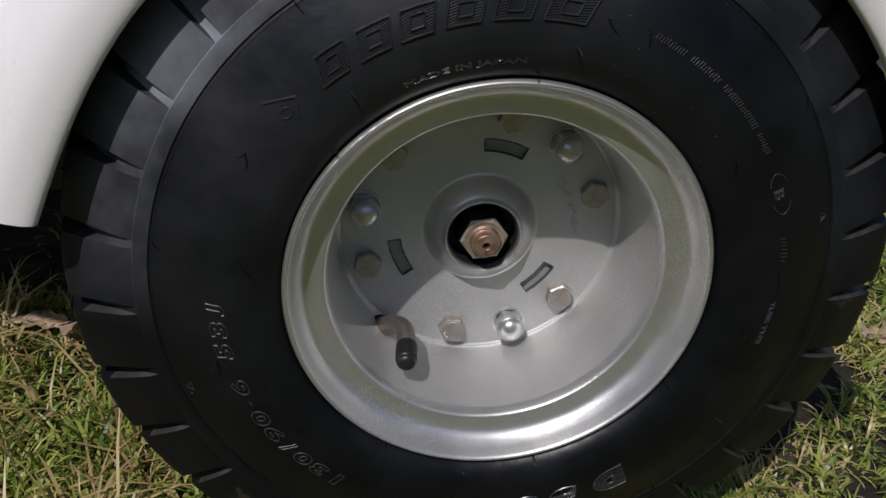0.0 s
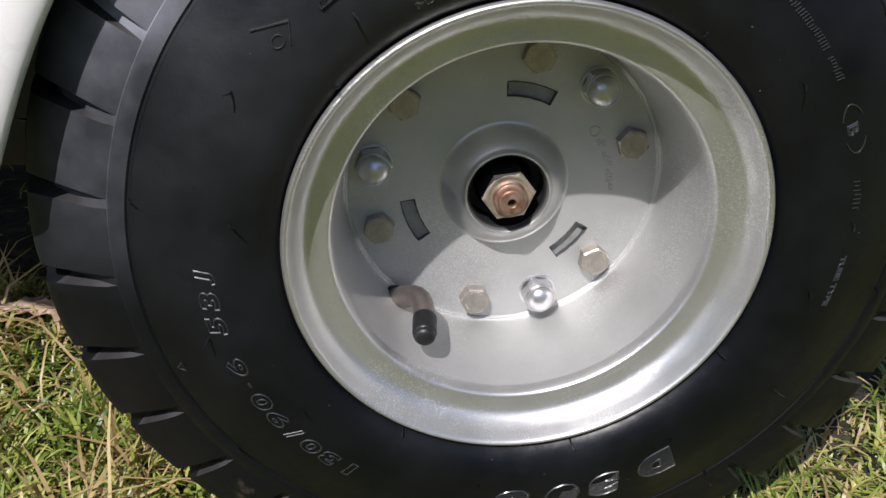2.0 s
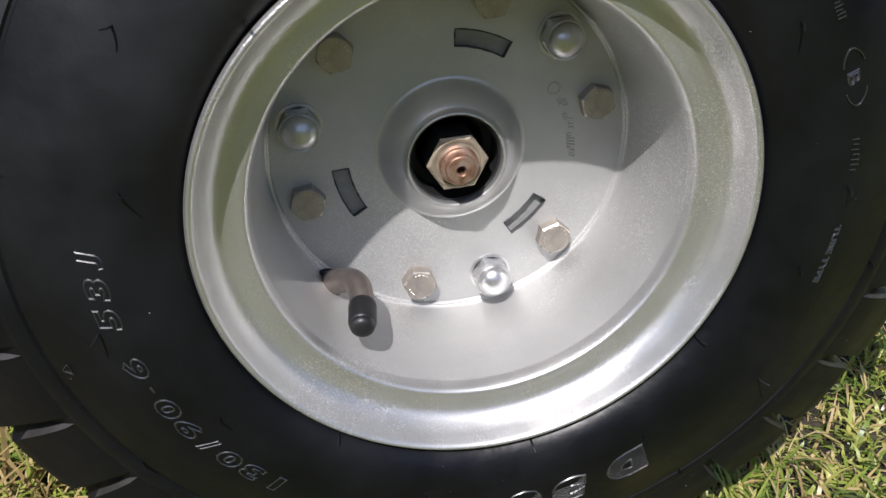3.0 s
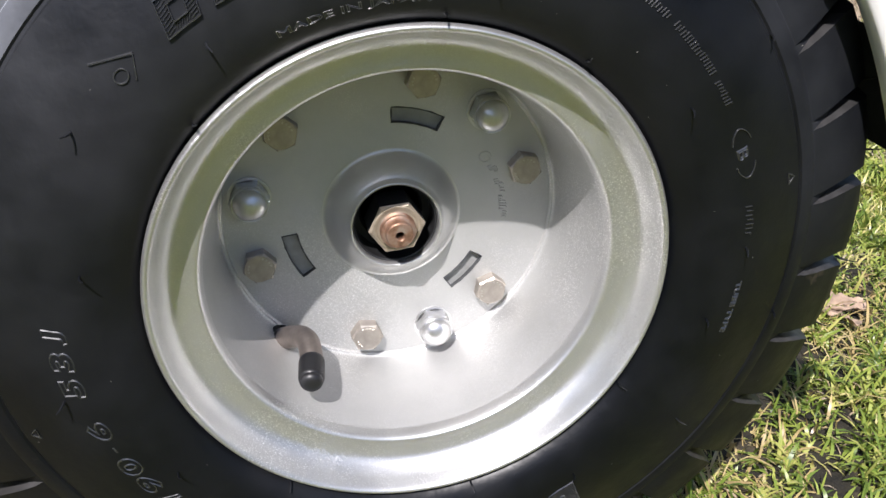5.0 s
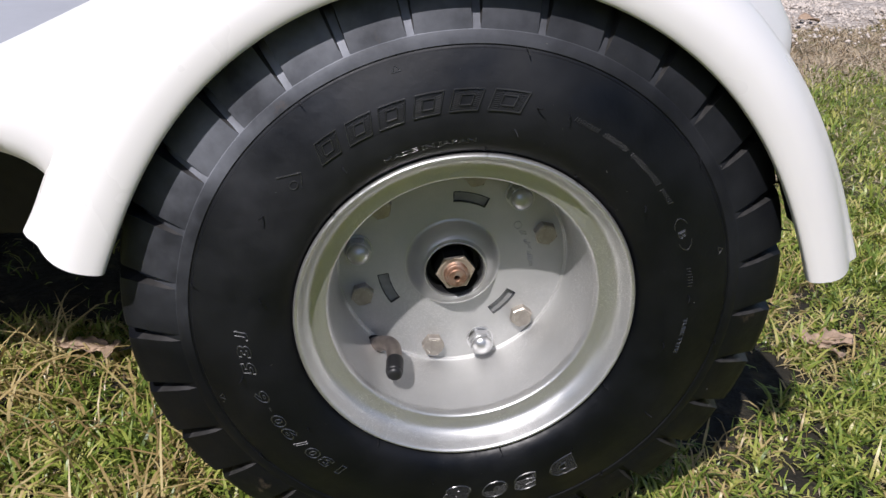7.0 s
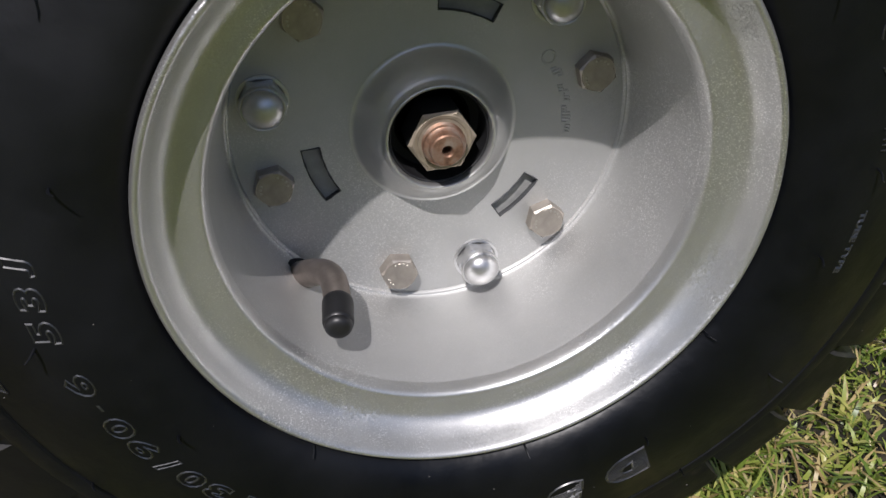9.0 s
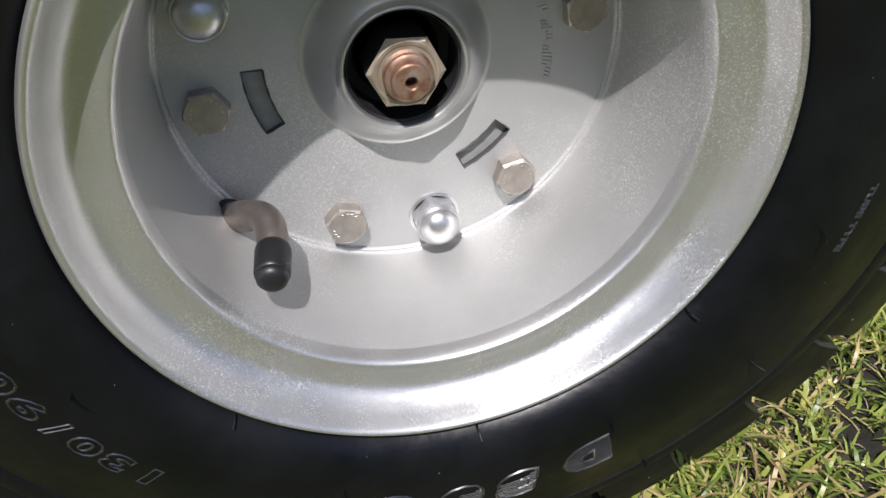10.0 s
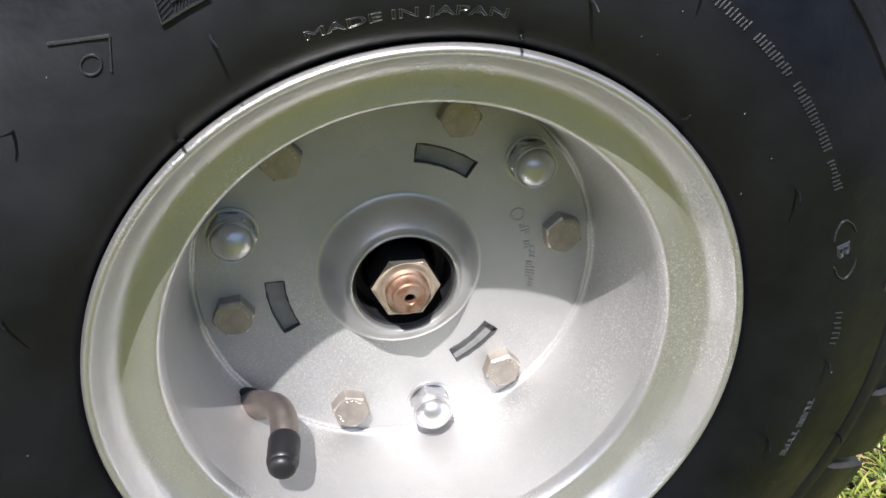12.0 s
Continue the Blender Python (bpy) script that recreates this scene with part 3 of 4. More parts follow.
# bent valve with its cap
V = [Vector((x * MM, y * MM, z * MM)) for x, y, z in ((-50, 3, -57), (-45, -3.5, -51.5), (-40, -10.5, -46.6), (-37.3, -16.5, -45.3), (-36.5, -21.5, -46.6), (-36.4, -26.5, -48.6))]
stem_pts = [Vector(p) for p in smooth_line([tuple(v) for v in V], 5)]
stem = part_mesh("valve_stem", mesh_of("valve_stem", *tube(stem_pts, [(5.0 if k < 8 else 4.7) * MM for k in range(len(stem_pts))], 20), BRASSY, 40), wheel, "bent metal tyre valve stem")
root = (stem_pts[4] - stem_pts[0]).normalized()
# black ring put in for the dark gap where the stem passes through
part_mesh("valve_gap_ring", mesh_of("valve_gap_ring", *tube([stem_pts[3] + root * q * MM for q in (-2.0, 0.4, 1.0)], [6.4 * MM, 6.2 * MM, 5.2 * MM], 24), SEAL, 30), wheel, "black ring in place of the dark gap round the valve")
cap_a, cap_b = stem_pts[-1], Vector((-0.0379, -0.0435, -0.0505))
way = (cap_b - cap_a).normalized()
cap_pts = [cap_a + way * q * MM for q in (-0.8, -0.2, 1.2, 5.0, 9.4, 10.4, 10.9, 11.3, 12.4, 13.3, 13.8, 14.0)]
part_mesh("valve_cap", mesh_of("valve_cap", *tube(cap_pts, [q * MM for q in (4.8, 5.2, 5.3, 5.25, 5.2, 5.0, 4.6, 4.65, 4.4, 3.7, 2.6, 1.3)], 28), BLACK_PLASTIC, 30), wheel, "black plastic valve cap")

# ---- the white body over the wheel ----
cart = new("cart_body")
cart.location = HUB
tagged(cart, "white painted cart body with a flared fender over the wheel", "cart body")
LIP = (0.00197, 0.00118, -0.00227, -0.00531, 0.00218, 0.00555, 0.17653)


def lip_r(a):
    return float(np.polyval(LIP, radians(a) - math.pi / 2)) / MM * 0.9985 - 0.3


def fender():
    verts, faces = [], []
    line = smooth_line([(3.0, -50), (0.4, -56.5), (0, -60.4), (1.2, -62.4), (6, -63.8), (15, -63.2), (24, -58), (31, -49.6), (37.0, -38.4), (40.4, -26), (42, -10), (42, 10)], 3)
    angles = np.linspace(5.8, 170.6, 90)
    for a in angles:
        edge = min(abs(a - 5.8), abs(170.6 - a))
        for dr, y in line:
            deep = min(1.0, edge / 40)
            yy = y if y < -45 else -45 + (y + 45) * (0.2 + 0.8 * deep)
            cut = max(0.0, 1 - edge / 5) * (dr / 41) ** 3 * (0.25 if a < 90 else -1.6)
            verts.append(polar(lip_r(a) + dr * ((1.06 if a > 90 else 0.96) * (1 - deep) + deep), a + cut, yy))
    n = len(line)
    for k in range(len(angles) - 1):
        for i in range(n - 1):
            faces.append((k * n + i, k * n + i + 1, (k + 1) * n + i + 1, (k + 1) * n + i))
    return mesh_of("fender", verts, faces, WHITE, 60)


fender_ob = part_mesh("fender", fender(), cart, "glossy white flared fender")
thick = fender_ob.modifiers.new("thickness", "SOLIDIFY")
thick.thickness, thick.offset = 0.0028, -1.0
settle(fender_ob)


def shell(profile, a0, a1, steps=60, slim=None):
    """A strip swept round the wheel: rows of how far past the lip, and y."""
    verts, faces, n = [], [], len(profile)
    for a in np.linspace(a0, a1, steps):
        keep = 1.0 if slim is None else min(1.0, max(0.35, (a - slim[0]) / (slim[1] - slim[0])))
        for dr, y in profile:
            verts.append(polar(lip_r(a) + dr * keep, a, y))
    for k in range(steps - 1):
        for i in range(n - 1):
            faces.append((k * n + i, k * n + i + 1, (k + 1) * n + i + 1, (k + 1) * n + i))
    return verts, faces


part_mesh("wheel_liner", mesh_of("wheel_liner", *shell([(6, -52), (14, -46), (22, -32), (27, -10), (29, 60), (29, 170)], 27, 166), LINER, 60), cart, "black inner fender liner")
part_mesh("liner_flap", mesh_of("liner_flap", *shell([(2.6, -55), (6, -50.5), (10, -43.5), (12, -33), (12.4, -17)], 11.3, 28), LINER, 60), cart, "black plastic end of the fender liner")
part_mesh("body_shell", mesh_of("body_shell", *shell(smooth_line([(35, 16), (42, 15), (47, 20), (58, 36), (76, 62), (87, 95), (90, 140), (92, 300), (92, 600)], 3), 17, 112, 60, (-3, 31)), WHITE, 60), cart, "white rear body panel")


def sill():
    """The white panel that runs forward from the fender: rows of x, each a section from its lower edge to its inner edge."""
    verts, faces = [], []
    xs = np.concatenate([np.linspace(-0.128, -0.2, 16), np.linspace(-0.2035, -0.27, 14), np.linspace(-0.3, -1.2, 8)])
    for x in xs:
        top = 0.3635 + 0.485 * (x + 0.128) if x > -0.26 else 0.295
        if x > -0.2:
            low = HUB.z + math.sqrt(0.2015**2 - x * x)
        else:
            s = min(1.0, max(0.0, (-0.21 - x) / 0.045))
            low = 0.240 + 0.028 * math.sqrt(1 - (1 - s) ** 2)
        low = min(low, top - 0.012)
        back = 0.055 * min(1.0, max(0.0, (-0.27 - x) / 0.06))
        for u, y in ((0, -0.026), (0.1, -0.033), (0.25, -0.037), (0.5, -0.034), (0.75, -0.024), (0.92, -0.01), (1.0, 0.008), (0.98, 0.03)):
            verts.append((x, y + back, low + u * (top - low) - HUB.z))
    n = 8
    for k in range(len(xs) - 1):
        for i in range(n - 1):
            faces.append((k * n + i, k * n + i + 1, (k + 1) * n + i + 1, (k + 1) * n + i))
    return mesh_of("sill", verts, faces, WHITE, 60)


sill_ob = part_mesh("sill", sill(), cart, "white sill panel")
thick = sill_ob.modifiers.new("thickness", "SOLIDIFY")
thick.thickness, thick.offset = 0.0025, -1.0
settle(sill_ob)


def slab(x0, x1, y0, y1, z0, z1, bevel=0.004):
    bm = bmesh.new()
    bmesh.ops.create_cube(bm, size=1.0)
    for v in bm.verts:
        v.co = Vector(((x0 + x1) / 2 + v.co.x * (x1 - x0), (y0 + y1) / 2 + v.co.y * (y1 - y0), (z0 + z1) / 2 + v.co.z * (z1 - z0) - HUB.z))
    bmesh.ops.bevel(bm, geom=bm.edges[:], offset=bevel, segments=2, affect="EDGES", profile=0.5)
    return bm


part("floor_deck", slab(-1.2, -0.06, 0.02, 1.2, 0.285, 0.3, 0.005), GREY_DECK, cart, "matt grey plastic floor deck")
part("deck_pad", slab(-0.262, -0.222, 0.287, 0.4, 0.3, 0.306, 0.002), BLACK_PLASTIC, cart, "black rubber pad on the deck")
# unseen pan set low to keep light off the ground under the cart
part("underbody", slab(-1.2, 0.06, 0.2, 1.2, 0.11, 0.283, 0.01), LINER, cart, "black underbody pan, unseen, added to shade the ground")
part_mesh("axle_tube", mesh_of("axle_tube", *tube([(0, 0.012, 0), (0, 0.2, 0), (0, 0.6, 0)], [0.02, 0.02, 0.02], 20), LINER, 40), cart, "black axle tube")

# ---- raised writing and marks on the tyre ----
def bent(name, verts, faces, material, parent, label=""):
    return part_mesh(name, mesh_of(name, verts, faces, material, 40), parent, label)


def ring_text(text, a0, a1, r0, r1, thick_mm, name="lettering", label="", shear=0.0, spacing=1.0, bold=0.0):
    """Outlined letters, tops outwards, from a0 to a1 round the sidewall, between two radii."""
    curve = bpy.data.curves.new(name, "FONT")
    curve.body, curve.size, curve.fill_mode = text, 1.0, "NONE"
    curve.bevel_depth, curve.bevel_resolution, curve.resolution_u = thick_mm / (r1 - r0) * 0.72, 0, 3
    curve.shear, curve.space_character, curve.offset = shear, spacing, bold
    ob = new(name, curve)
    me = bpy.data.meshes.new_from_object(ob.evaluated_get(bpy.context.evaluated_depsgraph_get()))
    co = np.array([v.co[:] for v in me.vertices])
    faces = [tuple(p.vertices) for p in me.polygons]
    bpy.data.objects.remove(ob)
    bpy.data.curves.remove(curve)
    bpy.data.meshes.remove(me)
    lo, hi = co.min(0), co.max(0)
    u, v = (co[:, 0] - lo[0]) / (hi[0] - lo[0]), (co[:, 1] - lo[1]) / (hi[1] - lo[1])
    deep = co[:, 2] / max(1e-6, hi[2]) * thick_mm
    verts = []
    for k in range(len(co)):
        r = r0 + v[k] * (r1 - r0)
        verts.append(polar(r, a0 + u[k] * (a1 - a0), side_y(r) - deep[k]))
    return bent(name, verts, faces, LETTER, tyre, label)


def hatched(text, a0, a1, r0, r1, lines, shear=0.0, bold=0.0):
    """Fine raised lines across the strokes of a letter that lies on the sidewall."""
    curve = bpy.data.curves.new("hatching", "FONT")
    curve.body, curve.size, curve.fill_mode = text, 1.0, "FRONT"
    curve.shear, curve.offset, curve.resolution_u = shear, bold, 3
    ob = new("hatching", curve)
    me = bpy.data.meshes.new_from_object(ob.evaluated_get(bpy.context.evaluated_depsgraph_get()))
    me.calc_loop_triangles()
    co = np.array([v.co[:2] for v in me.vertices])
    tris = [co[list(t.vertices)] for t in me.loop_triangles]
    bpy.data.objects.remove(ob)
    bpy.data.curves.remove(curve)
    bpy.data.meshes.remove(me)
    lo, hi = co.min(0), co.max(0)
    bars = []
    for k in range(lines):
        v = lo[1] + (k + 0.5) / lines * (hi[1] - lo[1])
        spans = []
        for t in tris:
            cut = []
            for p, q in ((t[0], t[1]), (t[1], t[2]), (t[2], t[0])):
                if (p[1] - v) * (q[1] - v) < 0:
                    cut.append(p[0] + (v - p[1]) / (q[1] - p[1]) * (q[0] - p[0]))
            if len(cut) == 2:
                spans.append(sorted(cut))
        merged = []
        for s0, s1 in sorted(spans):
            if merged and s0 < merged[-1][1] + 0.01:
                merged[-1][1] = max(merged[-1][1], s1)
            else:
                merged.append([s0, s1])
        r = r0 + (v - lo[1]) / (hi[1] - lo[1]) * (r1 - r0)
        for s0, s1 in merged:
            if s1 - s0 > 0.05:
                bars.append(ridge([(r, a0 + (s - lo[0]) / (hi[0] - lo[0]) * (a1 - a0)) for s in (s0, s1)], 0.22, 0.2))
    return tagged(bent("hatching", *joined(*bars), LETTER, tyre), "fine raised hatching across a letter", kind="stuff")


def ridge(points, width=0.5, high=0.5):
    """A raised bar along (r, a) points of the sidewall, with a triangular section."""
    verts, faces = [], []
    for i, (r, a) in enumerate(points):
        r2, a2 = points[min(i + 1, len(points) - 1)]
        r1, a1 = points[max(i - 1, 0)]
        dr, ds = r2 - r1, radians(a2 - a1) * r
        size = math.hypot(dr, ds) or 1.0
        nr, ns = ds / size, -dr / size
        for s, h in ((-1, -0.15), (-0.35, high), (0.35, high), (1, -0.15)):
            rr = r + s * width * nr
            verts.append(polar(rr, a + math.degrees(s * width * ns / r), side_y(rr) - h))
    n = len(points)
    for i in range(n - 1):
        for k in range(3):
            faces.append((i * 4 + k, i * 4 + k + 1, i * 4 + k + 5, i * 4 + k + 4))
    faces += [(0, 1, 2, 3), tuple((n - 1) * 4 + k for k in (3, 2, 1, 0))]
    return verts, faces


for k, (glyph, a, wide) in enumerate((("1", -125.4, 2.2), ("3", -130.4, 4.2), ("0", -135.1, 4.4), ("/", -139.6, 2.6), ("9", -144.3, 4.6), ("0", -149.2, 4.6), ("-", -153.6, 1.4), ("6", -158.0, 4.3), ("5", -167.4, 4.2), ("3", -172.6, 4.2), ("J", -177.4, 3.2))):
    low, high = (118.7, 119.5) if glyph == "-" else (115.8, 123.2)
    ring_text(glyph, a + wide / 2, a - wide / 2, low, high, 0.3, "letter", "raised outlined size figure" if k == 0 else "", 0.1, 1.0, 0.04)
for k, (glyph, a, wide) in enumerate((("D", -58.4, 8.8), ("3", -70.0, 7.6), ("0", -79.2, 7.6), ("8", -90.0, 8.0))):
    ring_text(glyph, a + wide / 2, a - wide / 2, 113.0, 126.6, 0.45, "letter", "large raised slanted letter" if k == 0 else "", 0.15, 1.0, 0.1)
    hatched(glyph, a + wide / 2, a - wide / 2, 113.0, 126.6, 15, 0.15, 0.1)
ring_text("MADE IN JAPAN", 117.3, 91.0, 99.4, 102.4, 0.12, "lettering", "small raised country lettering")
ring_text("B", 25.7, 23.4, 118.6, 123.2, 0.35)
ring_text("TUBE TYPE", -0.4, -11.2, 119.6, 122.2, 0.26)

# the maker's mark as six plain slanted frames with hatching
SLANT = 3.2
for k, (a_from, a_to) in enumerate(((129.5, 124.0), (121.6, 115.6), (113.8, 107.8), (105.6, 99.4), (97.2, 90.6), (88.2, 80.6))):
    def lean_to(r, u):
        return a_from + u * (a_to - a_from) - SLANT * (r - 122) / 10 * 0.5
    frame_line = [(117.0, lean_to(117, 0.0)), (127.0, lean_to(127, 0.0)), (127.0, lean_to(127, 0.5)), (127.0, lean_to(127, 1.0)), (117.0, lean_to(117, 1.0)), (117.0, lean_to(117, 0.5)), (117.0, lean_to(117, 0.0))]
    bars = [ridge(frame_line[i:i + 2], 0.42, 0.95) for i in range(6)]
    inner = [(119.6, lean_to(119.6, 0.3)), (124.4, lean_to(124.4, 0.3)), (124.4, lean_to(124.4, 0.72)), (119.6, lean_to(119.6, 0.72)), (119.6, lean_to(119.6, 0.3))]
    bars += [ridge(inner[i:i + 2], 0.36, 0.8) for i in range(4)]
    for h in range(9):
        r = 117.6 + h * 1.0
        for u0, u1 in ((0.04, 0.27), (0.75, 0.97)):
            bars.append(ridge([(r, lean_to(r, u0)), (r + 0.7, lean_to(r + 0.7, u1))], 0.17, 0.34))
    for h in range(6):
        u = 0.32 + 0.075 * h
        for r0, r1 in ((117.5, 119.2), (124.8, 126.5)):
            bars.append(ridge([(r0, lean_to(r0, u)), (r1, lean_to(r1, u + 0.06))], 0.17, 0.34))
    bent("emblem_frame", *joined(*bars), LETTER, tyre, "raised slanted emblem frame" if k == 0 else "")


def bar_row(a0, a1, r0, r1, pitch, seed, breaks=()):
    """A row of small raised strokes for writing too small to read."""
    pick, bars = random.Random(seed), []
    count = int(abs(a1 - a0) / pitch)
    for k in range(count):
        if k in breaks:
            continue
        a = a0 + (a1 - a0) * (k + 0.5) / count
        top, low = r1 - pick.choice((0, 0, 0.5)), r0 + pick.choice((0, 0, 0.5))
        bars.append(ridge([(low, a), (top, a - 0.25)], 0.26, 0.42))
        if pick.random() < 0.45:
            bars.append(ridge([(top - 0.2, a - 0.2), (top - 0.4, a - 0.2 - 0.5 * pitch)], 0.2, 0.36))
    return joined(*bars)


bent("fine_print", *bar_row(68.4, 34.2, 119.8, 122.6, 0.62, 3, (11, 12, 25, 26, 45, 46)), LETTER, tyre, "row of fine raised print")
bent("fine_print", *bar_row(15.0, 9.0, 119.6, 122.8, 0.85, 5), LETTER, tyre)
oval = [(121.4 + 4.0 * math.cos(q) * (1 if abs(math.sin(q)) < 0.8 else 0.9), 24.6 + 4.6 * math.copysign(abs(math.sin(q)) ** 0.8, math.sin(q))) for q in np.linspace(0, 2 * math.pi, 33)]
bent("oval_mark", *joined(ridge(oval[2:15], 0.35, 0.5), ridge(oval[18:31], 0.35, 0.5)), LETTER, tyre, "raised oval round a letter")
for a in (107.1, -160.4, 15.9):
    bent("triangle_mark", *joined(ridge([(142.2, a), (139.4, a - 0.9)], 0.3, 0.45), ridge([(139.4, a - 0.9), (139.4, a + 0.9)], 0.3, 0.45), ridge([(139.4, a + 0.9), (142.2, a)], 0.3, 0.45)), LETTER, tyre, "small raised triangle")
loop = [(119.2 + 1.9 * math.cos(q), 138.6 + 1.1 * math.sin(q)) for q in np.linspace(0, 2 * math.pi, 15)]
bent("rotation_mark", *joined(ridge([(127.6, 140.2), (121.0, 135.2)], 0.55, 0.6), ridge([(121.0, 135.2), (115.6, 137.6)], 0.4, 0.5), ridge(loop, 0.35, 0.45)), LETTER, tyre, "raised flag shaped mark")

# thin moulding hairs
hair_mesh = mesh_of("moulding_hair", *tube([(0, 0.0004, 0), (0.0003, -0.0018, 0), (0.0011, -0.0036, 0.0002), (0.0022, -0.005, 0.0003)], [0.00045, 0.0004, 0.00032, 0.0002], 6), RUBBER, 40)
HAIRS = [(122.2, 149.2), (110.2, 171.6), (145.8, 126.3), (145.8, 82.0), (108.5, 81.6), (120.8, 77.6), (109.8, 37.6), (110.0, 126.9), (146.0, 37.9), (111.6, -8.5), (94.6, -30.5), (145.0, 171.3),
         (122.4, 69.8), (120.7, 6.4), (109.2, -142.8), (94.0, -120.1), (126.1, -31.0), (95.8, 88.0), (95.5, 58.4), (95.2, 139.0), (110, -98), (110, -53), (146, -8), (146, -52), (145.5, -142), (124, -165.5), (94.6, -75)]
for r, a in HAIRS:
    h = part_mesh("moulding_hair", hair_mesh, tyre)
    h.location = polar(r, a, side_y(r))
    h.rotation_euler = (0, radians(23 * a % 360), 0)

for r, a, y in ((183.5, 13, -38), (184, -2.5, -37), (183.8, 22, -36), (183.6, 166, -38), (183.4, 188, -39), (183.6, -12, -38), (183.6, 203, -38)):
    h = part_mesh("moulding_hair", hair_mesh, tyre)
    h.location = polar(r, a, y)
    h.rotation_euler = (radians(12), -radians(a), 0)
    h.scale = (2.6, 0.8, 1.0)

# faint radial mould lines by the bead
pick = random.Random(17)
lines = []
for k in range(46):
    a = -128 + 92 * (k + pick.random()) / 46
    lines.append(ridge([(96.5 + pick.uniform(0, 2), a), (102 + pick.uniform(0, 5), a + pick.uniform(-0.3, 0.3))], 0.1, 0.09))
tagged(bent("mould_lines", *joined(*lines), RUBBER, tyre), "faint radial mould lines by the rim", kind="stuff")

# pale specks of dust and grit on the sidewall
SPECK = make_plain("pale_dust", (0.22, 0.21, 0.19), 0.8, 60, 0.2)
pick = random.Random(31)
specks = []
for k in range(46):
    r, a = pick.uniform(96, 178), pick.uniform(0, 360)
    size = pick.choice((0.07, 0.08, 0.1, 0.16))
    x, y, z = polar(r, a, side_y(r) - (0.1 if r < 152 else 4.2))
    specks.append(shifted(prism(size, 0.25, 5, 0.08), x, y, z))
speck_ob = part_mesh("dust_specks", mesh_of("dust_specks", *joined(*specks), SPECK, 40), tyre, "pale specks of dust on the rubber")
speck_ob = tagged(speck_ob, "pale specks of dust on the rubber", kind="stuff")

# stamped marks on the disc
pick = random.Random(9)
stamp = []
for k in range(22):
    if k in (4, 5, 12):
        continue
    a = 26.8 - k * 1.45
    r = 44.2 + 0.11 * k
    low, top = pick.choice((0, 0, 1.4)), pick.choice((3.2, 3.2, 1.8))
    stamp.append(tube([Vector(polar(r + low, a, 5.95)), Vector(polar(r + top, a - 0.3, 5.95))], [0.0005, 0.0005], 6))
    if k % 3:
        stamp.append(tube([Vector(polar(r + top, a - 0.3, 5.9)), Vector(polar(r + top - 0.2, a - 1.2, 5.9))], [0.00036, 0.00036], 6))
ring = [Vector(polar(45.2, 32.5, 6.0)) + Vector((2.3 * MM * math.cos(q), -0.00005, 2.3 * MM * math.sin(q))) for q in np.linspace(0, 2 * math.pi, 25)]
stamp.append(tube(ring, [0.0004] * 25, 6))
part_mesh("stamped_mark", mesh_of("stamped_mark", *joined(*stamp), DISC_SILVER, 40), wheel, "stamped marks in the silver disc")

# ---- dead leaves and stones ----
def dead_leaf(size, seed):
    """A curled, lobed leaf on its back, with a raised midrib."""
    pick = random.Random(seed)
    verts, faces, n, m = [], [], 15, 7
    for i in range(n):
        u = i / (n - 1)
        half_w = size * 0.34 * math.sin(math.pi * min(1, u * 0.96 + 0.02)) ** 0.7 * (0.72 + 0.28 * abs(math.sin(u * 9 + seed)))
        for k in range(m):
            v = k / (m - 1) * 2 - 1
            curl = 0.75 * half_w * abs(v) ** 1.5 + size * 0.09 * math.sin(8 * u + 4 * v + seed) + size * 0.05 * math.sin(17 * u - 9 * v)
            verts.append((size * (u - 0.5), half_w * v, curl + size * 0.08 * math.sin(3 * u + seed) + pick.uniform(-1, 1) * size * 0.008))
    for i in range(n - 1):
        for k in range(m - 1):
            faces.append((i * m + k, i * m + k + 1, (i + 1) * m + k + 1, (i + 1) * m + k))
    return joined((verts, faces), tube([(-size * 0.75, 0, size * 0.1), (-size * 0.5, 0, size * 0.03), (0, 0, 0.001), (size * 0.5, 0, size * 0.06)], [0.0006, 0.0007, 0.0006, 0.0003], 5))


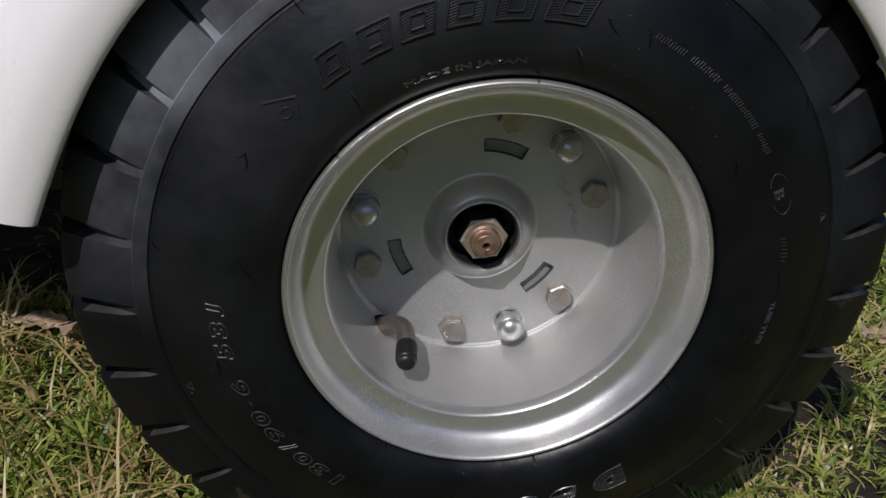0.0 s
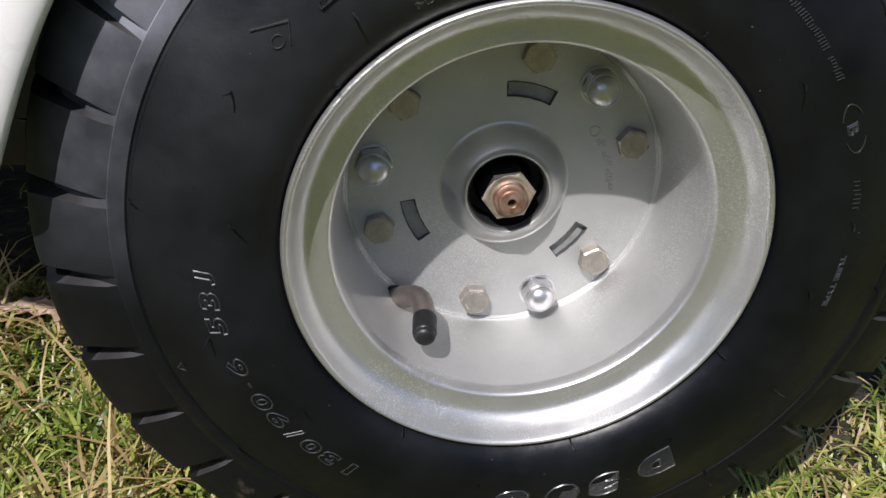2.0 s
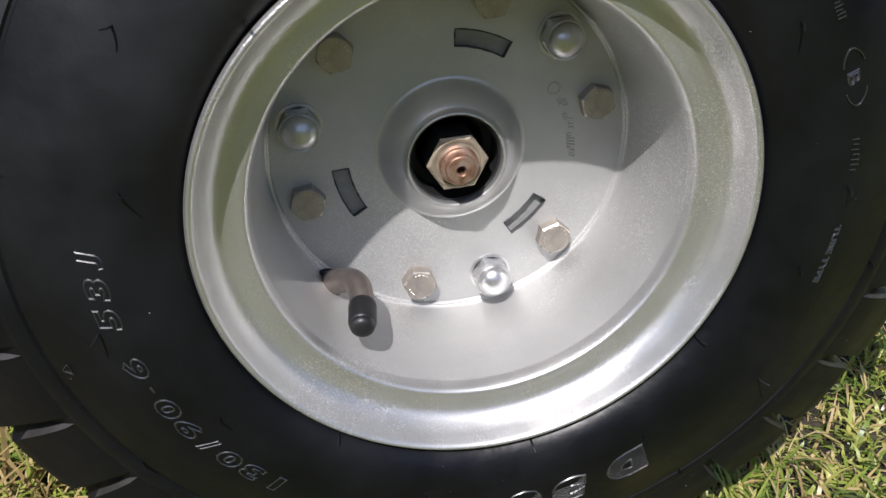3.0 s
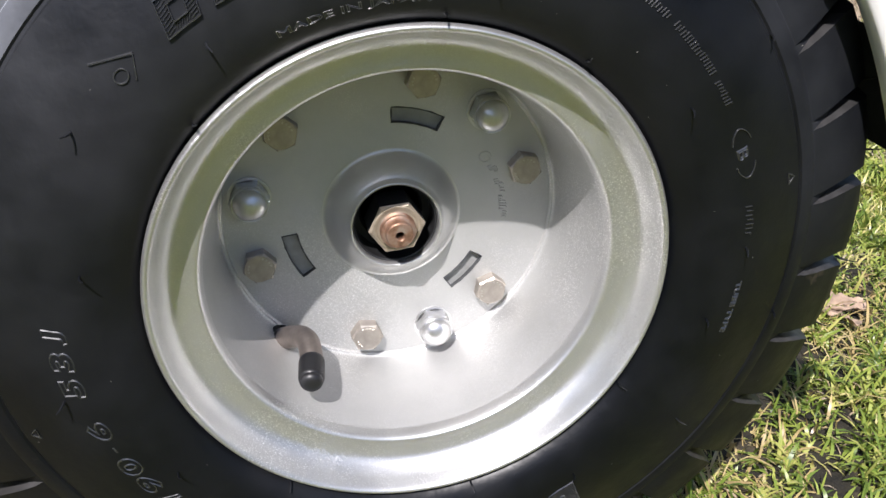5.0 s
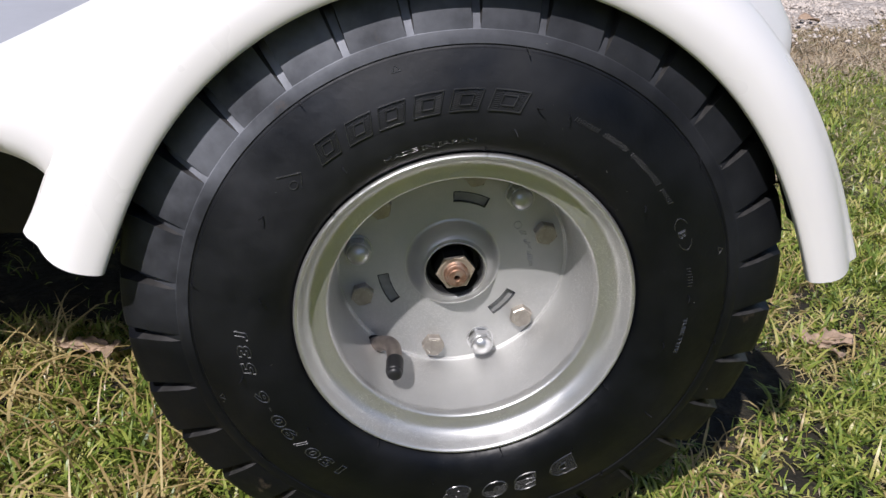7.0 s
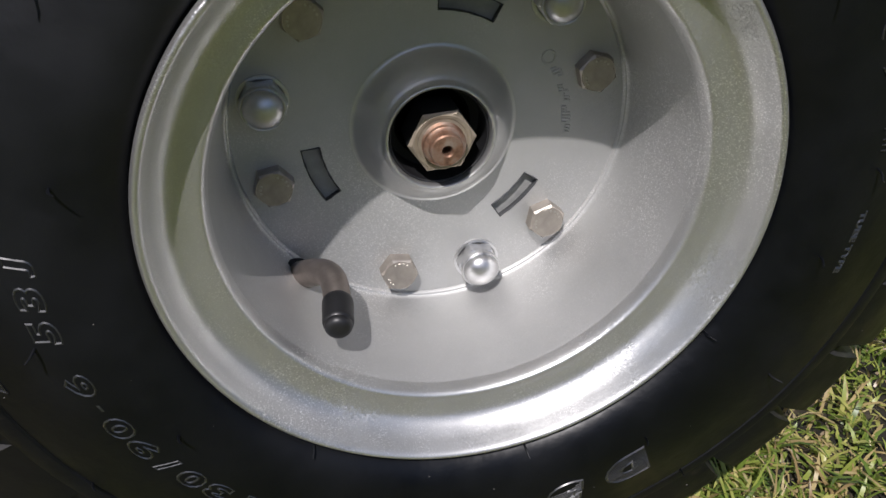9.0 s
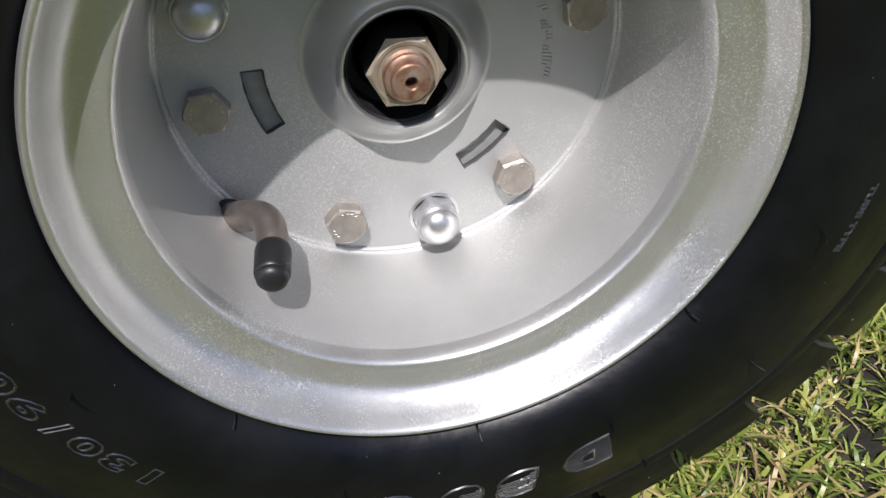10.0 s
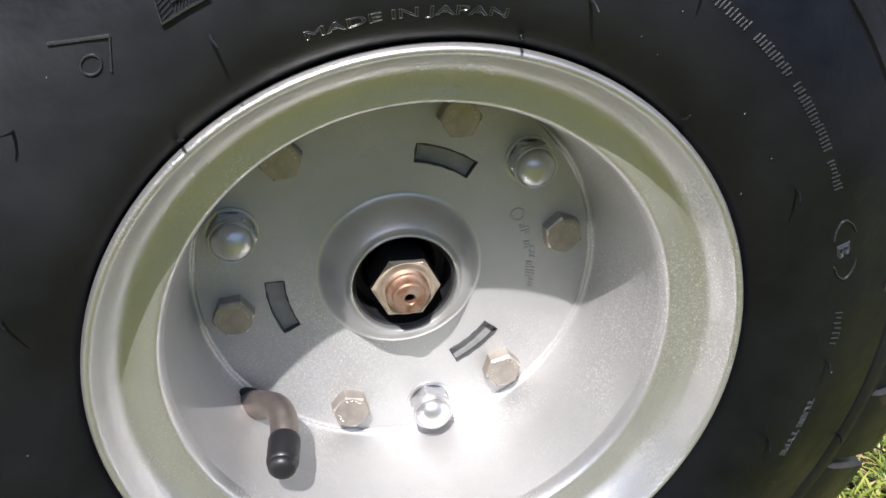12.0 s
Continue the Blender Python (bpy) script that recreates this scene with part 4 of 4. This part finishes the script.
def lay_leaf(x, y, lift, size, seed, turn, tilt):
    ob = new("dead_leaf", mesh_of("dead_leaf", *dead_leaf(size, seed), LEAF_DRY, 60))
    ob.matrix_world = pose(x, y, float(ground_z(x, y)) + lift, tilt, 0.6 * tilt, turn) @ Matrix.Diagonal((1.0, 1.0, 0.5, 1.0))
    skin = ob.modifiers.new("thickness", "SOLIDIFY")
    skin.thickness = 0.0005
    return tagged(ob, "curled dry brown leaf lying on the grass", "leaf", "dead leaves on the lawn")


for leaf in ((0.392, 0.172, 0.009, 0.04, 2, 12, 4), (0.364, 0.168, 0.008, 0.036, 5, 168, -5), (0.374, 0.145, 0.014, 0.022, 9, 80, 16), (-0.278, 0.178, 0.014, 0.03, 3, 10, 12), (-0.258, 0.172, 0.016, 0.022, 8, 75, -20), (-0.3, 0.18, 0.014, 0.024, 11, 140, 10),
             (1.335, 1.96, 0.024, 0.075, 7, 5, 8)):
    lay_leaf(*leaf)


def pebbles(count, area, size, seed):
    r = np.random.default_rng(seed)
    x, y = r.uniform(area[0], area[1], count), r.uniform(area[2], area[3], count)
    near = r.random(count) < np.clip((y - 1.75) / 0.55, 0.12, 1.0)
    x, y = x[near], y[near]
    count = len(x)
    s = r.uniform(size[0], size[1], count)
    z = ground_z(x, y) + 0.014 + 0.2 * s
    corner = np.array([(1, 0, 0), (0, 1, 0), (-1, 0, 0), (0, -1, 0), (0, 0, 0.7), (0, 0, -0.7)])
    v = corner[None] * s[:, None, None] * r.uniform(0.6, 1.15, (count, 6, 1))
    t = r.uniform(0, 6.3, count)
    c, n = np.cos(t)[:, None], np.sin(t)[:, None]
    v = np.stack([v[..., 0] * c - v[..., 1] * n, v[..., 0] * n + v[..., 1] * c, v[..., 2]], -1) + np.stack([x, y, z], -1)[:, None]
    tri = np.array([(0, 1, 4), (1, 2, 4), (2, 3, 4), (3, 0, 4), (1, 0, 5), (2, 1, 5), (3, 2, 5), (0, 3, 5)])
    return v.reshape(-1, 3), (tri[None] + 6 * np.arange(count)[:, None, None]).reshape(-1, 3), np.zeros((0, 3), int)


stuff("gravel", pebbles(60000, (0.4, 4.2, 1.6, 4.2), (0.003, 0.010), 12), STONE, "pale loose gravel on the path", "gravel")
